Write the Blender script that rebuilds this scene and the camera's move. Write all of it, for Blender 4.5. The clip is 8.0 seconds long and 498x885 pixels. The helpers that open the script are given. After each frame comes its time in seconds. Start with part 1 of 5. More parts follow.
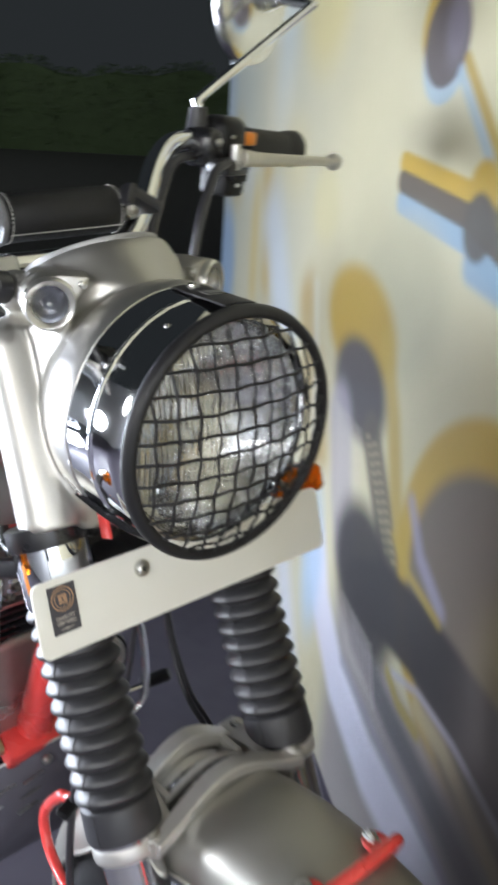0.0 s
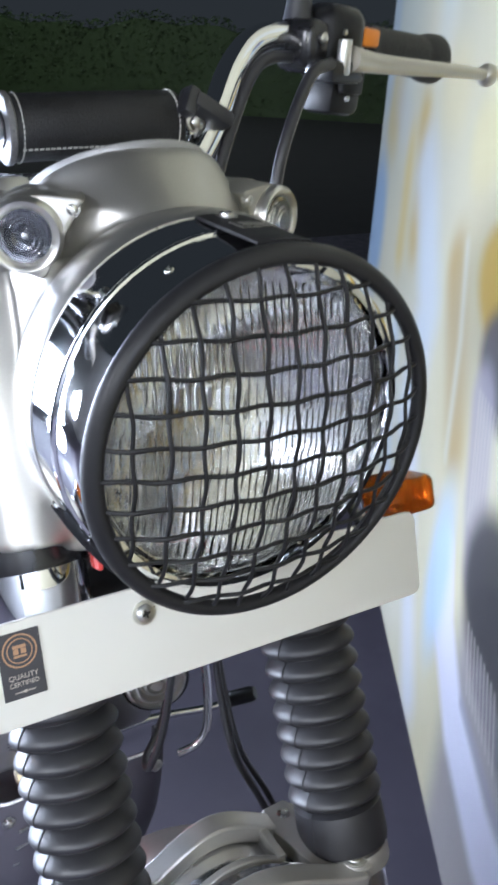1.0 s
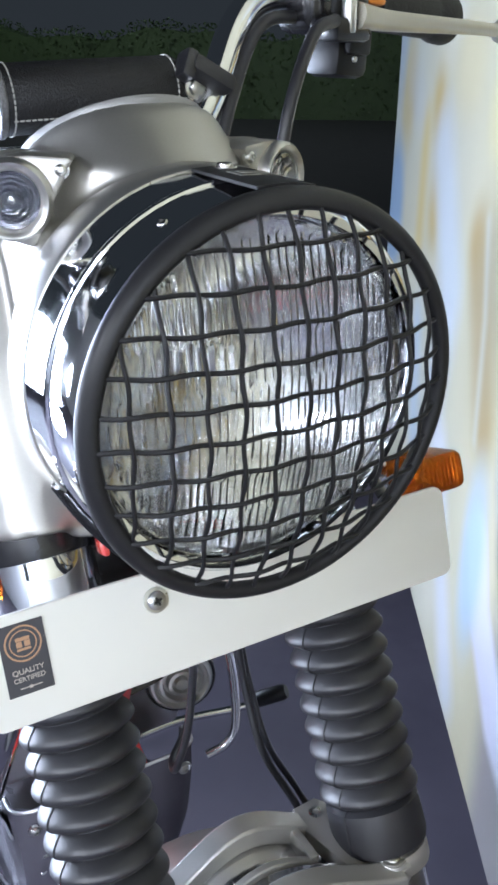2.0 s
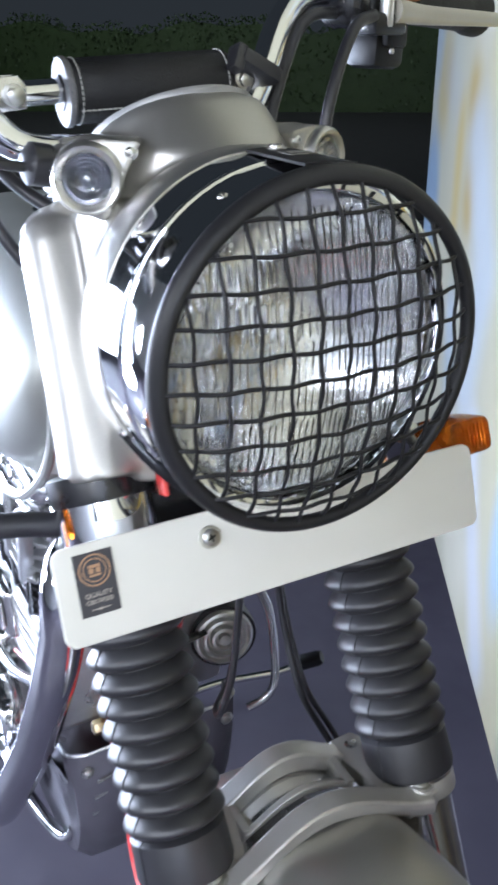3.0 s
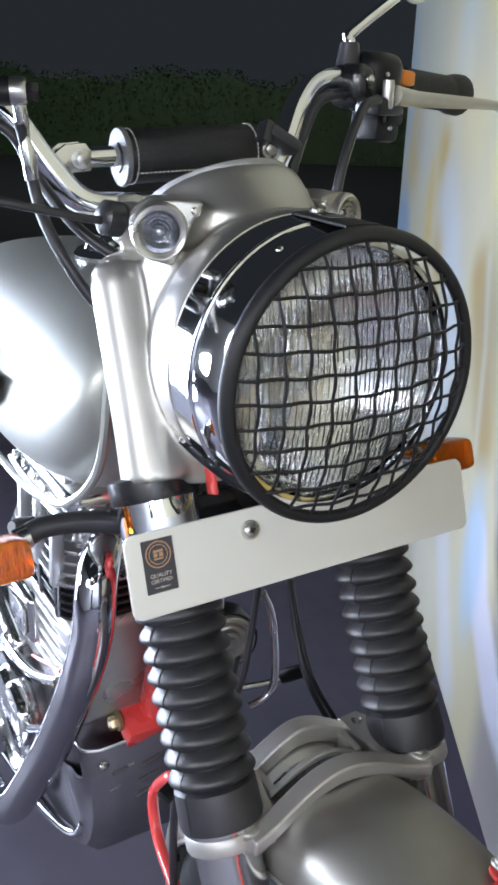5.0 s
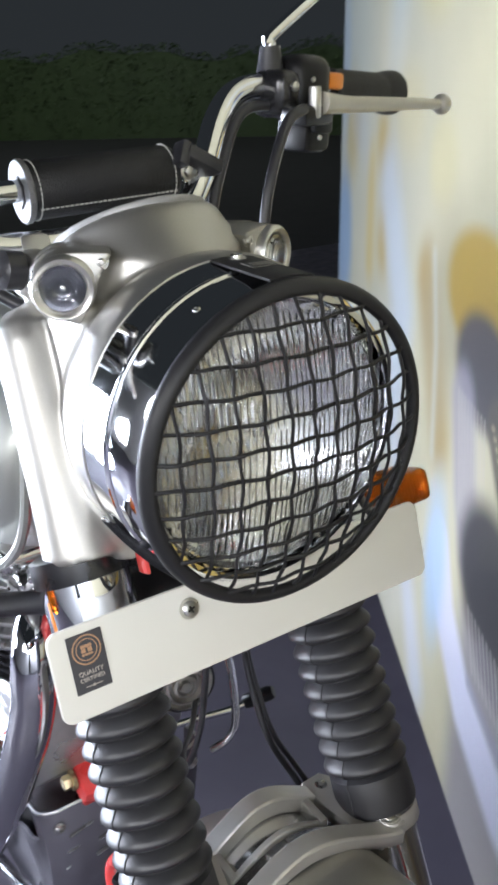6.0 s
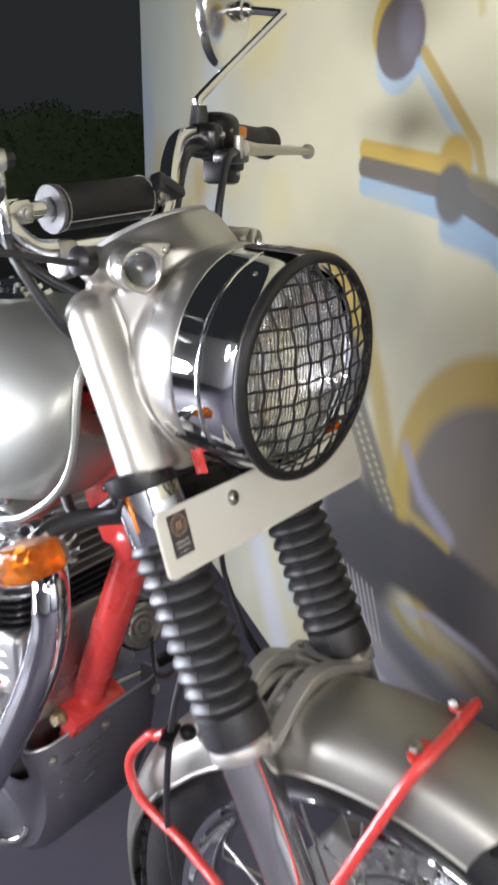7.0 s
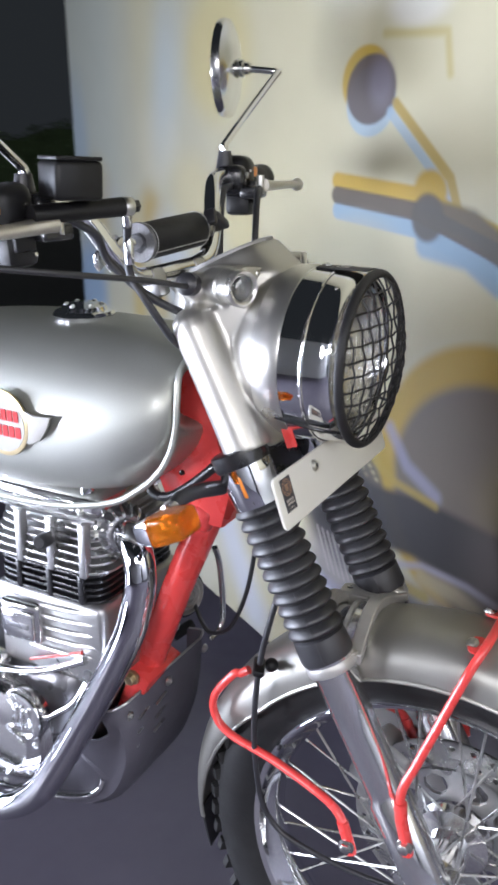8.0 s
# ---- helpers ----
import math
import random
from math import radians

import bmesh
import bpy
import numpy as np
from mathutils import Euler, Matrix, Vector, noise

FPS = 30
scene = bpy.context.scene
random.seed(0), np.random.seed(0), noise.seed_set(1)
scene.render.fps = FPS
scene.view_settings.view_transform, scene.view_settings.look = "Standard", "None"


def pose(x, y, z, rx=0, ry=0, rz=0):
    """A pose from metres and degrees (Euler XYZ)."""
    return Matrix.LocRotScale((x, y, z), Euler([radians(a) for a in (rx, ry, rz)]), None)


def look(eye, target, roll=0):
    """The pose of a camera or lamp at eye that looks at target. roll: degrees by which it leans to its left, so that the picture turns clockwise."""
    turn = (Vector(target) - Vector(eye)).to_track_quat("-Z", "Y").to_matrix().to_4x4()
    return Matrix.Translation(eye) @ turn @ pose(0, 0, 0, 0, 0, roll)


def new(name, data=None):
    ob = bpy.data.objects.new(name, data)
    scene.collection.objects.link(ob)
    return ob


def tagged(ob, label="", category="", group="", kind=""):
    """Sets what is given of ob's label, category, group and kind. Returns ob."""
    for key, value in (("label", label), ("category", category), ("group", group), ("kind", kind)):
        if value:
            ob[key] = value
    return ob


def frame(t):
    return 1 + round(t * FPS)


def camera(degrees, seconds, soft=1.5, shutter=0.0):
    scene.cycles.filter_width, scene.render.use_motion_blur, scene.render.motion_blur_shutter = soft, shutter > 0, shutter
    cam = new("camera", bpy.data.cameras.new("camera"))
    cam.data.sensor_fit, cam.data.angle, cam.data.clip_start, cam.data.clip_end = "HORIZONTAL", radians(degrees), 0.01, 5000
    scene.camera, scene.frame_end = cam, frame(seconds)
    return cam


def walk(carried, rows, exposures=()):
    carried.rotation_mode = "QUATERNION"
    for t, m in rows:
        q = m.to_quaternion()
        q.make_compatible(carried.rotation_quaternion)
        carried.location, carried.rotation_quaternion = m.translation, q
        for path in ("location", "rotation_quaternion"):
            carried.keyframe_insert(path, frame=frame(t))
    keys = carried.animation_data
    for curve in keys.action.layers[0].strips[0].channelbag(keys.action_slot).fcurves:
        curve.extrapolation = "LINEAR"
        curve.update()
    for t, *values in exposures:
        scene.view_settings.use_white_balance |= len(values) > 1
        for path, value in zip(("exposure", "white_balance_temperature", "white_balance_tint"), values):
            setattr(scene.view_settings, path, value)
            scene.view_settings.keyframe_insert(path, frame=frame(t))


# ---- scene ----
cam = camera(31.7, 8.0, 3.0, 0.4)
PATH = [
    (0, (-0.395, -0.481, 1.207), (0.878, 0.856, 0.436), 3.9),
    (0.2, (-0.317, -0.435, 1.196), (0.808, 1.009, 0.402), 3.9),
    (0.5, (-0.25, -0.398, 1.194), (0.797, 1.092, 0.368), 4.8),
    (0.7, (-0.234, -0.379, 1.177), (0.795, 1.122, 0.35), 4.5),
    (1, (-0.214, -0.37, 1.147), (0.75, 1.161, 0.296), 3.3),
    (1.2, (-0.2, -0.366, 1.139), (0.699, 1.2, 0.28), 1.8),
    (2.3, (-0.191, -0.356, 1.116), (0.716, 1.214, 0.271), -0.3),
    (2.5, (-0.184, -0.363, 1.118), (0.66, 1.229, 0.25), -0.3),
    (3, (-0.23, -0.404, 1.12), (0.612, 1.196, 0.265), -0.4),
    (3.5, (-0.304, -0.458, 1.125), (0.577, 1.145, 0.317), 0.1),
    (4, (-0.337, -0.494, 1.135), (0.572, 1.106, 0.352), 0.6),
    (5.3, (-0.311, -0.458, 1.146), (0.64, 1.129, 0.386), 1.5),
    (5.5, (-0.273, -0.451, 1.156), (0.619, 1.16, 0.378), -0.6),
    (5.8, (-0.245, -0.427, 1.166), (0.646, 1.162, 0.345), -2.2),
    (6, (-0.269, -0.411, 1.172), (0.742, 1.109, 0.355), -1.0),
    (6.2, (-0.323, -0.399, 1.172), (0.795, 1.067, 0.428), -0.5),
    (6.5, (-0.437, -0.387, 1.173), (0.932, 0.877, 0.447), 0.1),
    (6.7, (-0.493, -0.404, 1.172), (0.909, 0.828, 0.456), -0.4),
    (7, (-0.588, -0.452, 1.166), (0.879, 0.713, 0.465), 0.5),
    (7.2, (-0.659, -0.506, 1.163), (0.807, 0.669, 0.477), 0.2),
    (7.5, (-0.753, -0.526, 1.182), (0.749, 0.597, 0.489), 0.6),
    (7.8, (-0.826, -0.467, 1.189), (0.732, 0.584, 0.517), -0.3),
    (8, (-0.875, -0.377, 1.204), (0.775, 0.529, 0.528), -0.3),
]
walk(cam, [(t, look(eye, target, roll)) for t, eye, target, roll in PATH], [(0.0, 0.36, 6200, 12), (0.5, 0.52, 5750, 13), (1.0, 0.60, 5650, 14), (2.5, 0.68, 5550, 14), (3.5, 0.42, 5700, 15), (4.0, 0.25, 5800, 15), (5.5, 0.3, 5850, 14), (6.0, 0.5, 6050, 14), (6.5, 0.3, 6500, 15), (7.0, 0.24, 6450, 16), (8.0, 0.14, 6050, 17)])

# ---- light ----
world = bpy.data.worlds.new("night")
scene.world = world
world.use_nodes = True
world.node_tree.nodes["Background"].inputs[0].default_value = (0.75, 0.86, 0.9, 1)
world.node_tree.nodes["Background"].inputs[1].default_value = 0.021


def area_lamp(name, eye, target, power, sx, sy, colour, shape="RECTANGLE", spread=180):
    d = bpy.data.lights.new(name, "AREA")
    d.energy, d.shape, d.size, d.size_y, d.color, d.spread = power, shape, sx, sy, colour, radians(spread)
    ob = new(name, d)
    ob.matrix_world = look(eye, target)
    return ob


area_lamp("floodlight", (-2.05, 1.6, 0.80), (0.0, 0.25, 0.85), 32, 0.5, 0.5, (0.95, 0.98, 1.0), "ELLIPSE")
area_lamp("floodlight", (-2.3, -0.5, 1.7), (0.2, 0.2, 0.6), 17, 0.6, 0.6, (0.99, 0.98, 0.95), "ELLIPSE")
area_lamp("floodlight", (-1.15, 1.55, 0.24), (-0.1, 0.3, 0.55), 6, 0.34, 0.34, (0.88, 0.93, 1.0), "ELLIPSE")
area_lamp("shop_light", (-1.25, 2.7, 0.65), (-0.25, 0.1, 0.85), 23, 1.8, 1.1, (0.84, 0.91, 1.0), spread=66)
area_lamp("canopy_light", (-1.75, -1.6, 1.6), (0.0, 0.0, 0.9), 13, 1.5, 0.09, (1.0, 0.95, 0.80))
area_lamp("canopy_light", (-0.3, -2.4, 1.9), (0.1, 0.2, 0.9), 3, 2.0, 0.14, (0.98, 0.98, 0.94))
# added fill, no such source seen; lights the pale wall in front
area_lamp("bounce_fill", (-0.9, -2.9, 2.5), (-0.9, -3.7, 0.8), 200, 5.0, 0.15, (0.94, 0.97, 1.0))
# added fill with no lamp known there; lifts the hedge out of the black
area_lamp("hedge_fill", (3.0, 8.5, 6.0), (5.5, 13.0, 0.8), 70, 0.4, 0.4, (0.95, 1.0, 0.85))


# ---- materials ----
def mat(name, colour, rough=0.5, metal=0.0, coat=0.0, grain=0.0, grain_size=60.0, bump=0.0, bump_size=200.0, wear=0.0, spec=0.5):
    """A surface with two scales of variation: soft stains (grain_size) and fine relief (bump_size)."""
    m = bpy.data.materials.new(name)
    m.use_nodes = True
    nt = m.node_tree
    b = nt.nodes["Principled BSDF"]
    b.inputs["Roughness"].default_value = rough
    b.inputs["Metallic"].default_value = metal
    b.inputs["Coat Weight"].default_value = coat
    b.inputs["Coat Roughness"].default_value = 0.06
    b.inputs["Specular IOR Level"].default_value = spec
    b.inputs["Base Color"].default_value = (*colour, 1)
    tc = nt.nodes.new("ShaderNodeTexCoord")
    if grain:
        n = nt.nodes.new("ShaderNodeTexNoise")
        n.inputs["Scale"].default_value, n.inputs["Detail"].default_value = grain_size, 5
        nt.links.new(tc.outputs["Object"], n.inputs["Vector"])
        mix = nt.nodes.new("ShaderNodeMix")
        mix.data_type = "RGBA"
        mix.inputs[6].default_value = (*[c * (1 - grain) for c in colour], 1)
        mix.inputs[7].default_value = (*[min(1, c * (1 + grain)) for c in colour], 1)
        nt.links.new(n.outputs["Fac"], mix.inputs[0])
        nt.links.new(mix.outputs[2], b.inputs["Base Color"])
    if wear:
        n = nt.nodes.new("ShaderNodeTexNoise")
        n.inputs["Scale"].default_value, n.inputs["Detail"].default_value = 18, 8
        nt.links.new(tc.outputs["Object"], n.inputs["Vector"])
        r = nt.nodes.new("ShaderNodeMapRange")
        r.inputs[1].default_value, r.inputs[2].default_value = 0.35, 0.7
        r.inputs[3].default_value, r.inputs[4].default_value = max(0.02, rough - wear), min(1, rough + wear)
        nt.links.new(n.outputs["Fac"], r.inputs[0])
        nt.links.new(r.outputs[0], b.inputs["Roughness"])
    if bump:
        n = nt.nodes.new("ShaderNodeTexNoise")
        n.inputs["Scale"].default_value, n.inputs["Detail"].default_value = bump_size, 4
        nt.links.new(tc.outputs["Object"], n.inputs["Vector"])
        bp = nt.nodes.new("ShaderNodeBump")
        bp.inputs["Strength"].default_value, bp.inputs["Distance"].default_value = bump, 0.002
        nt.links.new(n.outputs["Fac"], bp.inputs["Height"])
        nt.links.new(bp.outputs[0], b.inputs["Normal"])
    return m


SILVER = mat("silver_paint", (0.47, 0.46, 0.425), 0.42, 0.85, 0.35, 0.06, 900, 0.0, 0, 0.05)
GUARD_PAINT = mat("guard_silver_paint", (0.38, 0.375, 0.345), 0.44, 0.8, 0.12, 0.06, 900, 0.0, 0, 0.06)
CHROME = mat("chrome", (0.82, 0.83, 0.85), 0.07, 1.0, 0, 0.04, 30, 0, 0, 0.04)
CHROME_PIPE = mat("pipe_chrome", (0.58, 0.58, 0.61), 0.05, 1.0, 0, 0.08, 30, 0.2, 22, 0.03)
CHROME_WORN = mat("worn_chrome", (0.7, 0.7, 0.7), 0.18, 1.0, 0, 0.12, 60, 0.05, 500, 0.1)
ALLOY = mat("cast_alloy", (0.46, 0.46, 0.46), 0.34, 0.9, 0, 0.12, 70, 0.15, 900, 0.08)
ALLOY_DARK = mat("grey_painted_casting", (0.30, 0.30, 0.30), 0.45, 0.4, 0.1, 0.1, 60, 0.2, 900, 0.08)
LEVER = mat("satin_alloy", (0.55, 0.53, 0.48), 0.4, 0.9, 0, 0.08, 60, 0.05, 500, 0.08)
LEG_ALLOY = mat("polished_alloy", (0.74, 0.74, 0.74), 0.13, 0.95, 0, 0.05, 40, 0.02, 400, 0.05)
RUBBER = mat("black_rubber", (0.022, 0.022, 0.026), 0.4, 0, 0, 0.25, 50, 0.1, 500, 0.1, 0.6)
GAITER = mat("gaiter_rubber", (0.018, 0.018, 0.022), 0.48, 0, 0, 0.2, 50, 0.06, 500, 0.06, 0.85)
TANK_PAINT = mat("tank_silver_paint", (0.42, 0.43, 0.395), 0.50, 0.75, 0.3, 0.06, 900, 0.0, 0, 0.05)
BLACK = mat("black_paint", (0.012, 0.012, 0.014), 0.3, 0, 0.2, 0.2, 80, 0.03, 700, 0.08)
PLASTIC = mat("black_plastic", (0.008, 0.008, 0.009), 0.42, 0, 0, 0.2, 90, 0.08, 900, 0.08, 0.3)
LEATHER = mat("black_leatherette", (0.010, 0.010, 0.012), 0.5, 0, 0, 0.3, 120, 0.5, 700, 0.08)
THREAD = mat("pale_thread", (0.5, 0.5, 0.48), 0.8)
RED = mat("red_paint", (0.74, 0.062, 0.055), 0.3, 0, 0.6, 0.1, 40, 0.03, 300, 0.08)
WHITE = mat("white_plate_paint", (0.78, 0.77, 0.70), 0.34, 0, 0.15, 0.02, 12, 0.03, 300, 0.02)
STICKER = mat("charcoal_sticker", (0.055, 0.055, 0.065), 0.4, 0, 0, 0.1, 300)
COPPER = mat("copper_print", (0.5, 0.3, 0.18), 0.4, 0.2)
PALE_PRINT = mat("pale_print", (0.55, 0.5, 0.45), 0.5)
AMBER_DULL = mat("orange_plastic", (0.75, 0.24, 0.02), 0.4, 0, 0.3)
TYRE = mat("tyre_rubber", (0.013, 0.013, 0.014), 0.62, 0, 0, 0.3, 40, 0.2, 300, 0.1)
STEEL = mat("zinc_steel", (0.6, 0.6, 0.58), 0.3, 1, 0, 0.15, 200, 0.05, 700, 0.1)
BRACE = mat("cast_brace", (0.52, 0.51, 0.49), 0.36, 0.6, 0.1, 0.1, 60, 0.12, 900, 0.08)
ENGINE_DARK = mat("oily_casting", (0.26, 0.26, 0.28), 0.34, 0.6, 0, 0.25, 40, 0.2, 400, 0.1)
PAD_END = mat("speckled_end", (0.16, 0.16, 0.165), 0.5, 0.2, 0, 0.5, 500, 0.6, 700)
ASPHALT = mat("dark_asphalt", (0.035, 0.035, 0.037), 0.8, 0, 0, 0.25, 6, 0.5, 150)
GUARD = mat("satin_black_wire", (0.014, 0.014, 0.016), 0.5, 0, 0, 0.2, 80, 0.06, 700, 0.08, 0.4)
DULL_BOWL = mat("dull_bowl", (0.16, 0.16, 0.17), 0.12, 1.0, 0, 0.1, 200)
POLISHED = mat("polished_silver", (0.62, 0.61, 0.58), 0.30, 0.9, 0.2, 0.04, 300, 0, 0, 0.03)
BOUNCE_WALL = mat("pale_bounce_wall", (0.60, 0.61, 0.62), 0.7, 0, 0, 0.08, 1.5, 0.1, 60)
BASH = mat("grey_bash_plate", (0.085, 0.081, 0.102), 0.55, 0.1, 0, 0.12, 30, 0.1, 300, 0.1)
BRASS = mat("zinc_brass", (0.6, 0.5, 0.3), 0.35, 1, 0, 0.15, 200)
CLOTH = mat("bezel_black", (0.01, 0.01, 0.01), 0.5)
FLOOR = mat("grey_floor", (0.095, 0.088, 0.118), 0.5, 0, 0, 0.16, 2.5, 0.08, 120, 0.12)
GRIP = mat("grip_rubber", (0.012, 0.012, 0.012), 0.6, 0, 0, 0.2, 90, 0.3, 400)
BADGE_RED = mat("badge_red", (0.55, 0.02, 0.025), 0.6, 0, 0, 0.1, 80, spec=0.25)
BADGE_CREAM = mat("badge_silver", (0.36, 0.35, 0.33), 0.55, 0.2, 0, 0.1, 80, spec=0.3)
MIRROR = mat("mirror_glass", (0.85, 0.87, 0.88), 0.02, 1.0)
LEAF = mat("hedge_leaf", (0.05, 0.085, 0.028), 0.6, 0, 0, 0.25, 3)
FRAME_WOOD = mat("panel_edge", (0.35, 0.35, 0.34), 0.6, 0, 0, 0.1, 20)


def glass(name, colour, rough, ior=1.5):
    m = bpy.data.materials.new(name)
    m.use_nodes = True
    b = m.node_tree.nodes["Principled BSDF"]
    b.inputs["Base Color"].default_value = (*colour, 1)
    b.inputs["Transmission Weight"].default_value = 1.0
    b.inputs["Roughness"].default_value = rough
    b.inputs["IOR"].default_value = ior
    return m


GLASS = glass("clear_glass", (0.97, 0.98, 1.0), 0.03, 1.45)
AMBER = glass("amber_lens", (0.85, 0.24, 0.012), 0.14, 1.45)
AMBER.node_tree.nodes["Principled BSDF"].inputs["Transmission Weight"].default_value = 0.75
REFLECTOR = mat("reflector", (0.93, 0.93, 0.92), 0.10, 1.0, 0, 0.05, 60, 0.1, 60)


# ---- building helpers ----
def part(name, bm, material, parent=None, label="", smooth=True, turned=True):
    """Links a bmesh as ONE mesh object under a thing or under a part."""
    if turned:
        bmesh.ops.recalc_face_normals(bm, faces=bm.faces)
    me = bpy.data.meshes.new(name)
    bm.to_mesh(me)
    bm.free()
    for p in me.polygons:
        p.use_smooth = smooth
    me.materials.append(material)
    ob = new(name, me)
    ob.parent = parent
    if label:
        ob["label"] = label
    if smooth and len(me.polygons) > 5:
        me.set_sharp_from_angle(angle=radians(42))
    return ob


def frame_of(a, b):
    """A rotation that takes z to the way from a to b."""
    return (Vector(b) - Vector(a)).to_track_quat("Z", "Y").to_matrix().to_4x4()


def lathe(bm, profile, base, tip, seg=32, caps=True):
    """Turns a profile of (radius, height) about the axis from base towards tip."""
    m = Matrix.Translation(base) @ frame_of(base, tip)
    rings = []
    for r, h in profile:
        rings.append([bm.verts.new(m @ Vector((r * math.cos(2 * math.pi * i / seg), r * math.sin(2 * math.pi * i / seg), h))) for i in range(seg)])
    for a, b in zip(rings, rings[1:]):
        for i in range(seg):
            bm.faces.new((a[i], a[(i + 1) % seg], b[(i + 1) % seg], b[i]))
    if caps:
        bm.faces.new(rings[0])
        bm.faces.new(rings[-1])
    return bm


def smooth_line(points, n=8):
    """A Catmull-Rom line through the points."""
    p = [Vector(q) for q in points]
    p = [p[0] * 2 - p[1]] + p + [p[-1] * 2 - p[-2]]
    out = []
    for i in range(1, len(p) - 2):
        for k in range(n):
            t = k / n
            out.append(0.5 * ((2 * p[i]) + (p[i + 1] - p[i - 1]) * t + (2 * p[i - 1] - 5 * p[i] + 4 * p[i + 1] - p[i + 2]) * t * t
                              + (3 * p[i] - p[i - 1] - 3 * p[i + 1] + p[i + 2]) * t ** 3))
    return out + [p[-2]]


def tube(bm, line, r, seg=12, r2=None, flat=1.0, closed=False):
    """Sweeps a round (or flattened) section along the line; r may be a function of 0..1."""
    line = [Vector(q) for q in line]
    n = len(line)
    rings, ref = [], None
    for i, p in enumerate(line):
        a, b = (line[(i - 1) % n], line[(i + 1) % n]) if closed else (line[max(i - 1, 0)], line[min(i + 1, n - 1)])
        d = (b - a).normalized()
        if ref is None:
            ref = d.orthogonal().normalized() if abs(d.z) > 0.9 else Vector((0, 0, 1)).cross(d).normalized()
        ref = (ref - d * ref.dot(d)).normalized()
        up = d.cross(ref)
        rr = r(i / (n - 1)) if callable(r) else r
        rings.append([bm.verts.new(p + ref * rr * math.cos(2 * math.pi * k / seg) + up * rr * flat * math.sin(2 * math.pi * k / seg)) for k in range(seg)])
    pairs = list(zip(rings, rings[1:])) + ([(rings[-1], rings[0])] if closed else [])
    for a, b in pairs:
        for i in range(seg):
            bm.faces.new((a[i], a[(i + 1) % seg], b[(i + 1) % seg], b[i]))
    if not closed:
        bm.faces.new(rings[0])
        bm.faces.new(rings[-1])
    return bm


def box(bm, m, size, bevel=0.0, segments=2):
    """A bevelled block of that size at the pose m."""
    t = bmesh.new()
    bmesh.ops.create_cube(t, size=1.0)
    bmesh.ops.scale(t, vec=size, verts=t.verts)
    if bevel:
        bmesh.ops.bevel(t, geom=t.edges[:], offset=bevel, segments=segments, affect="EDGES", profile=0.5)
    bmesh.ops.transform(t, matrix=m, verts=t.verts)
    tmp = bpy.data.meshes.new("tmp")
    t.to_mesh(tmp)
    t.free()
    bm.from_mesh(tmp)
    bpy.data.meshes.remove(tmp)
    return bm


def loft(bm, rings, caps=True, closed=False):
    vs = [[bm.verts.new(p) for p in r] for r in rings]
    n = len(vs[0])
    for a, b in zip(vs, vs[1:]) if not closed else zip(vs, vs[1:] + vs[:1]):
        for i in range(n):
            bm.faces.new((a[i], a[(i + 1) % n], b[(i + 1) % n], b[i]))
    if caps and not closed:
        bm.faces.new(vs[0])
        bm.faces.new(vs[-1])
    return bm


def slab(bm, outline, thickness, m, bevel=0.0):
    """A flat plate of the outline (x, y) and thickness (z from 0), at the pose m."""
    t = bmesh.new()
    f = t.faces.new([t.verts.new((x, y, 0)) for x, y in outline])
    ext = bmesh.ops.extrude_face_region(t, geom=[f])
    bmesh.ops.translate(t, vec=(0, 0, thickness), verts=[v for v in ext["geom"] if isinstance(v, bmesh.types.BMVert)])
    if bevel:
        es = [e for e in t.edges if abs(e.verts[0].co.z - e.verts[1].co.z) < 1e-6]
        bmesh.ops.bevel(t, geom=es, offset=bevel, segments=2, affect="EDGES", profile=0.5)
    bmesh.ops.transform(t, matrix=m, verts=t.verts)
    tmp = bpy.data.meshes.new("tmp")
    t.to_mesh(tmp)
    t.free()
    bm.from_mesh(tmp)
    bpy.data.meshes.remove(tmp)
    return bm


def rounded(w, h, r, n=5):
    """The outline of a rounded rectangle about its middle."""
    out = []
    for cx, cy, a0 in ((w / 2 - r, h / 2 - r, 0), (r - w / 2, h / 2 - r, 90), (r - w / 2, r - h / 2, 180), (w / 2 - r, r - h / 2, 270)):
        for k in range(n + 1):
            a = radians(a0 + 90 * k / n)
            out.append((cx + r * math.cos(a), cy + r * math.sin(a)))
    return out


def ball(bm, centre, r, seg=16, squash=(1, 1, 1), m=None):
    mm = (m or Matrix.Translation(centre)) @ Matrix.Diagonal((r * squash[0], r * squash[1], r * squash[2], 1))
    bmesh.ops.create_uvsphere(bm, u_segments=seg, v_segments=seg // 2 + 1, radius=1.0, matrix=mm)
    return bm


def bolt(name, at, way, r, h, parent, material=None, hexagon=True, label=""):
    """A domed screw head with a washer, or a hexagon head."""
    a = Vector(at)
    b = a + Vector(way)
    bm = bmesh.new()
    lathe(bm, [(r * 1.35, -0.001), (r * 1.35, h * 0.25), (r * 1.2, h * 0.3)], a, b, 20)
    if hexagon:
        lathe(bm, [(r, h * 0.25), (r, h * 0.9), (r * 0.85, h)], a, b, 6)
    else:
        lathe(bm, [(r, h * 0.25), (r * 0.95, h * 0.7), (r * 0.7, h * 0.95), (r * 0.42, h), (r * 0.3, h * 0.45)], a, b, 20)
    return part(name, bm, material or STEEL, parent, label)


# ---- structure ----
WALL_AT, WALL_ANG = Vector((0.36, 0.0, 0.0)), math.atan2(1.0, 0.6)


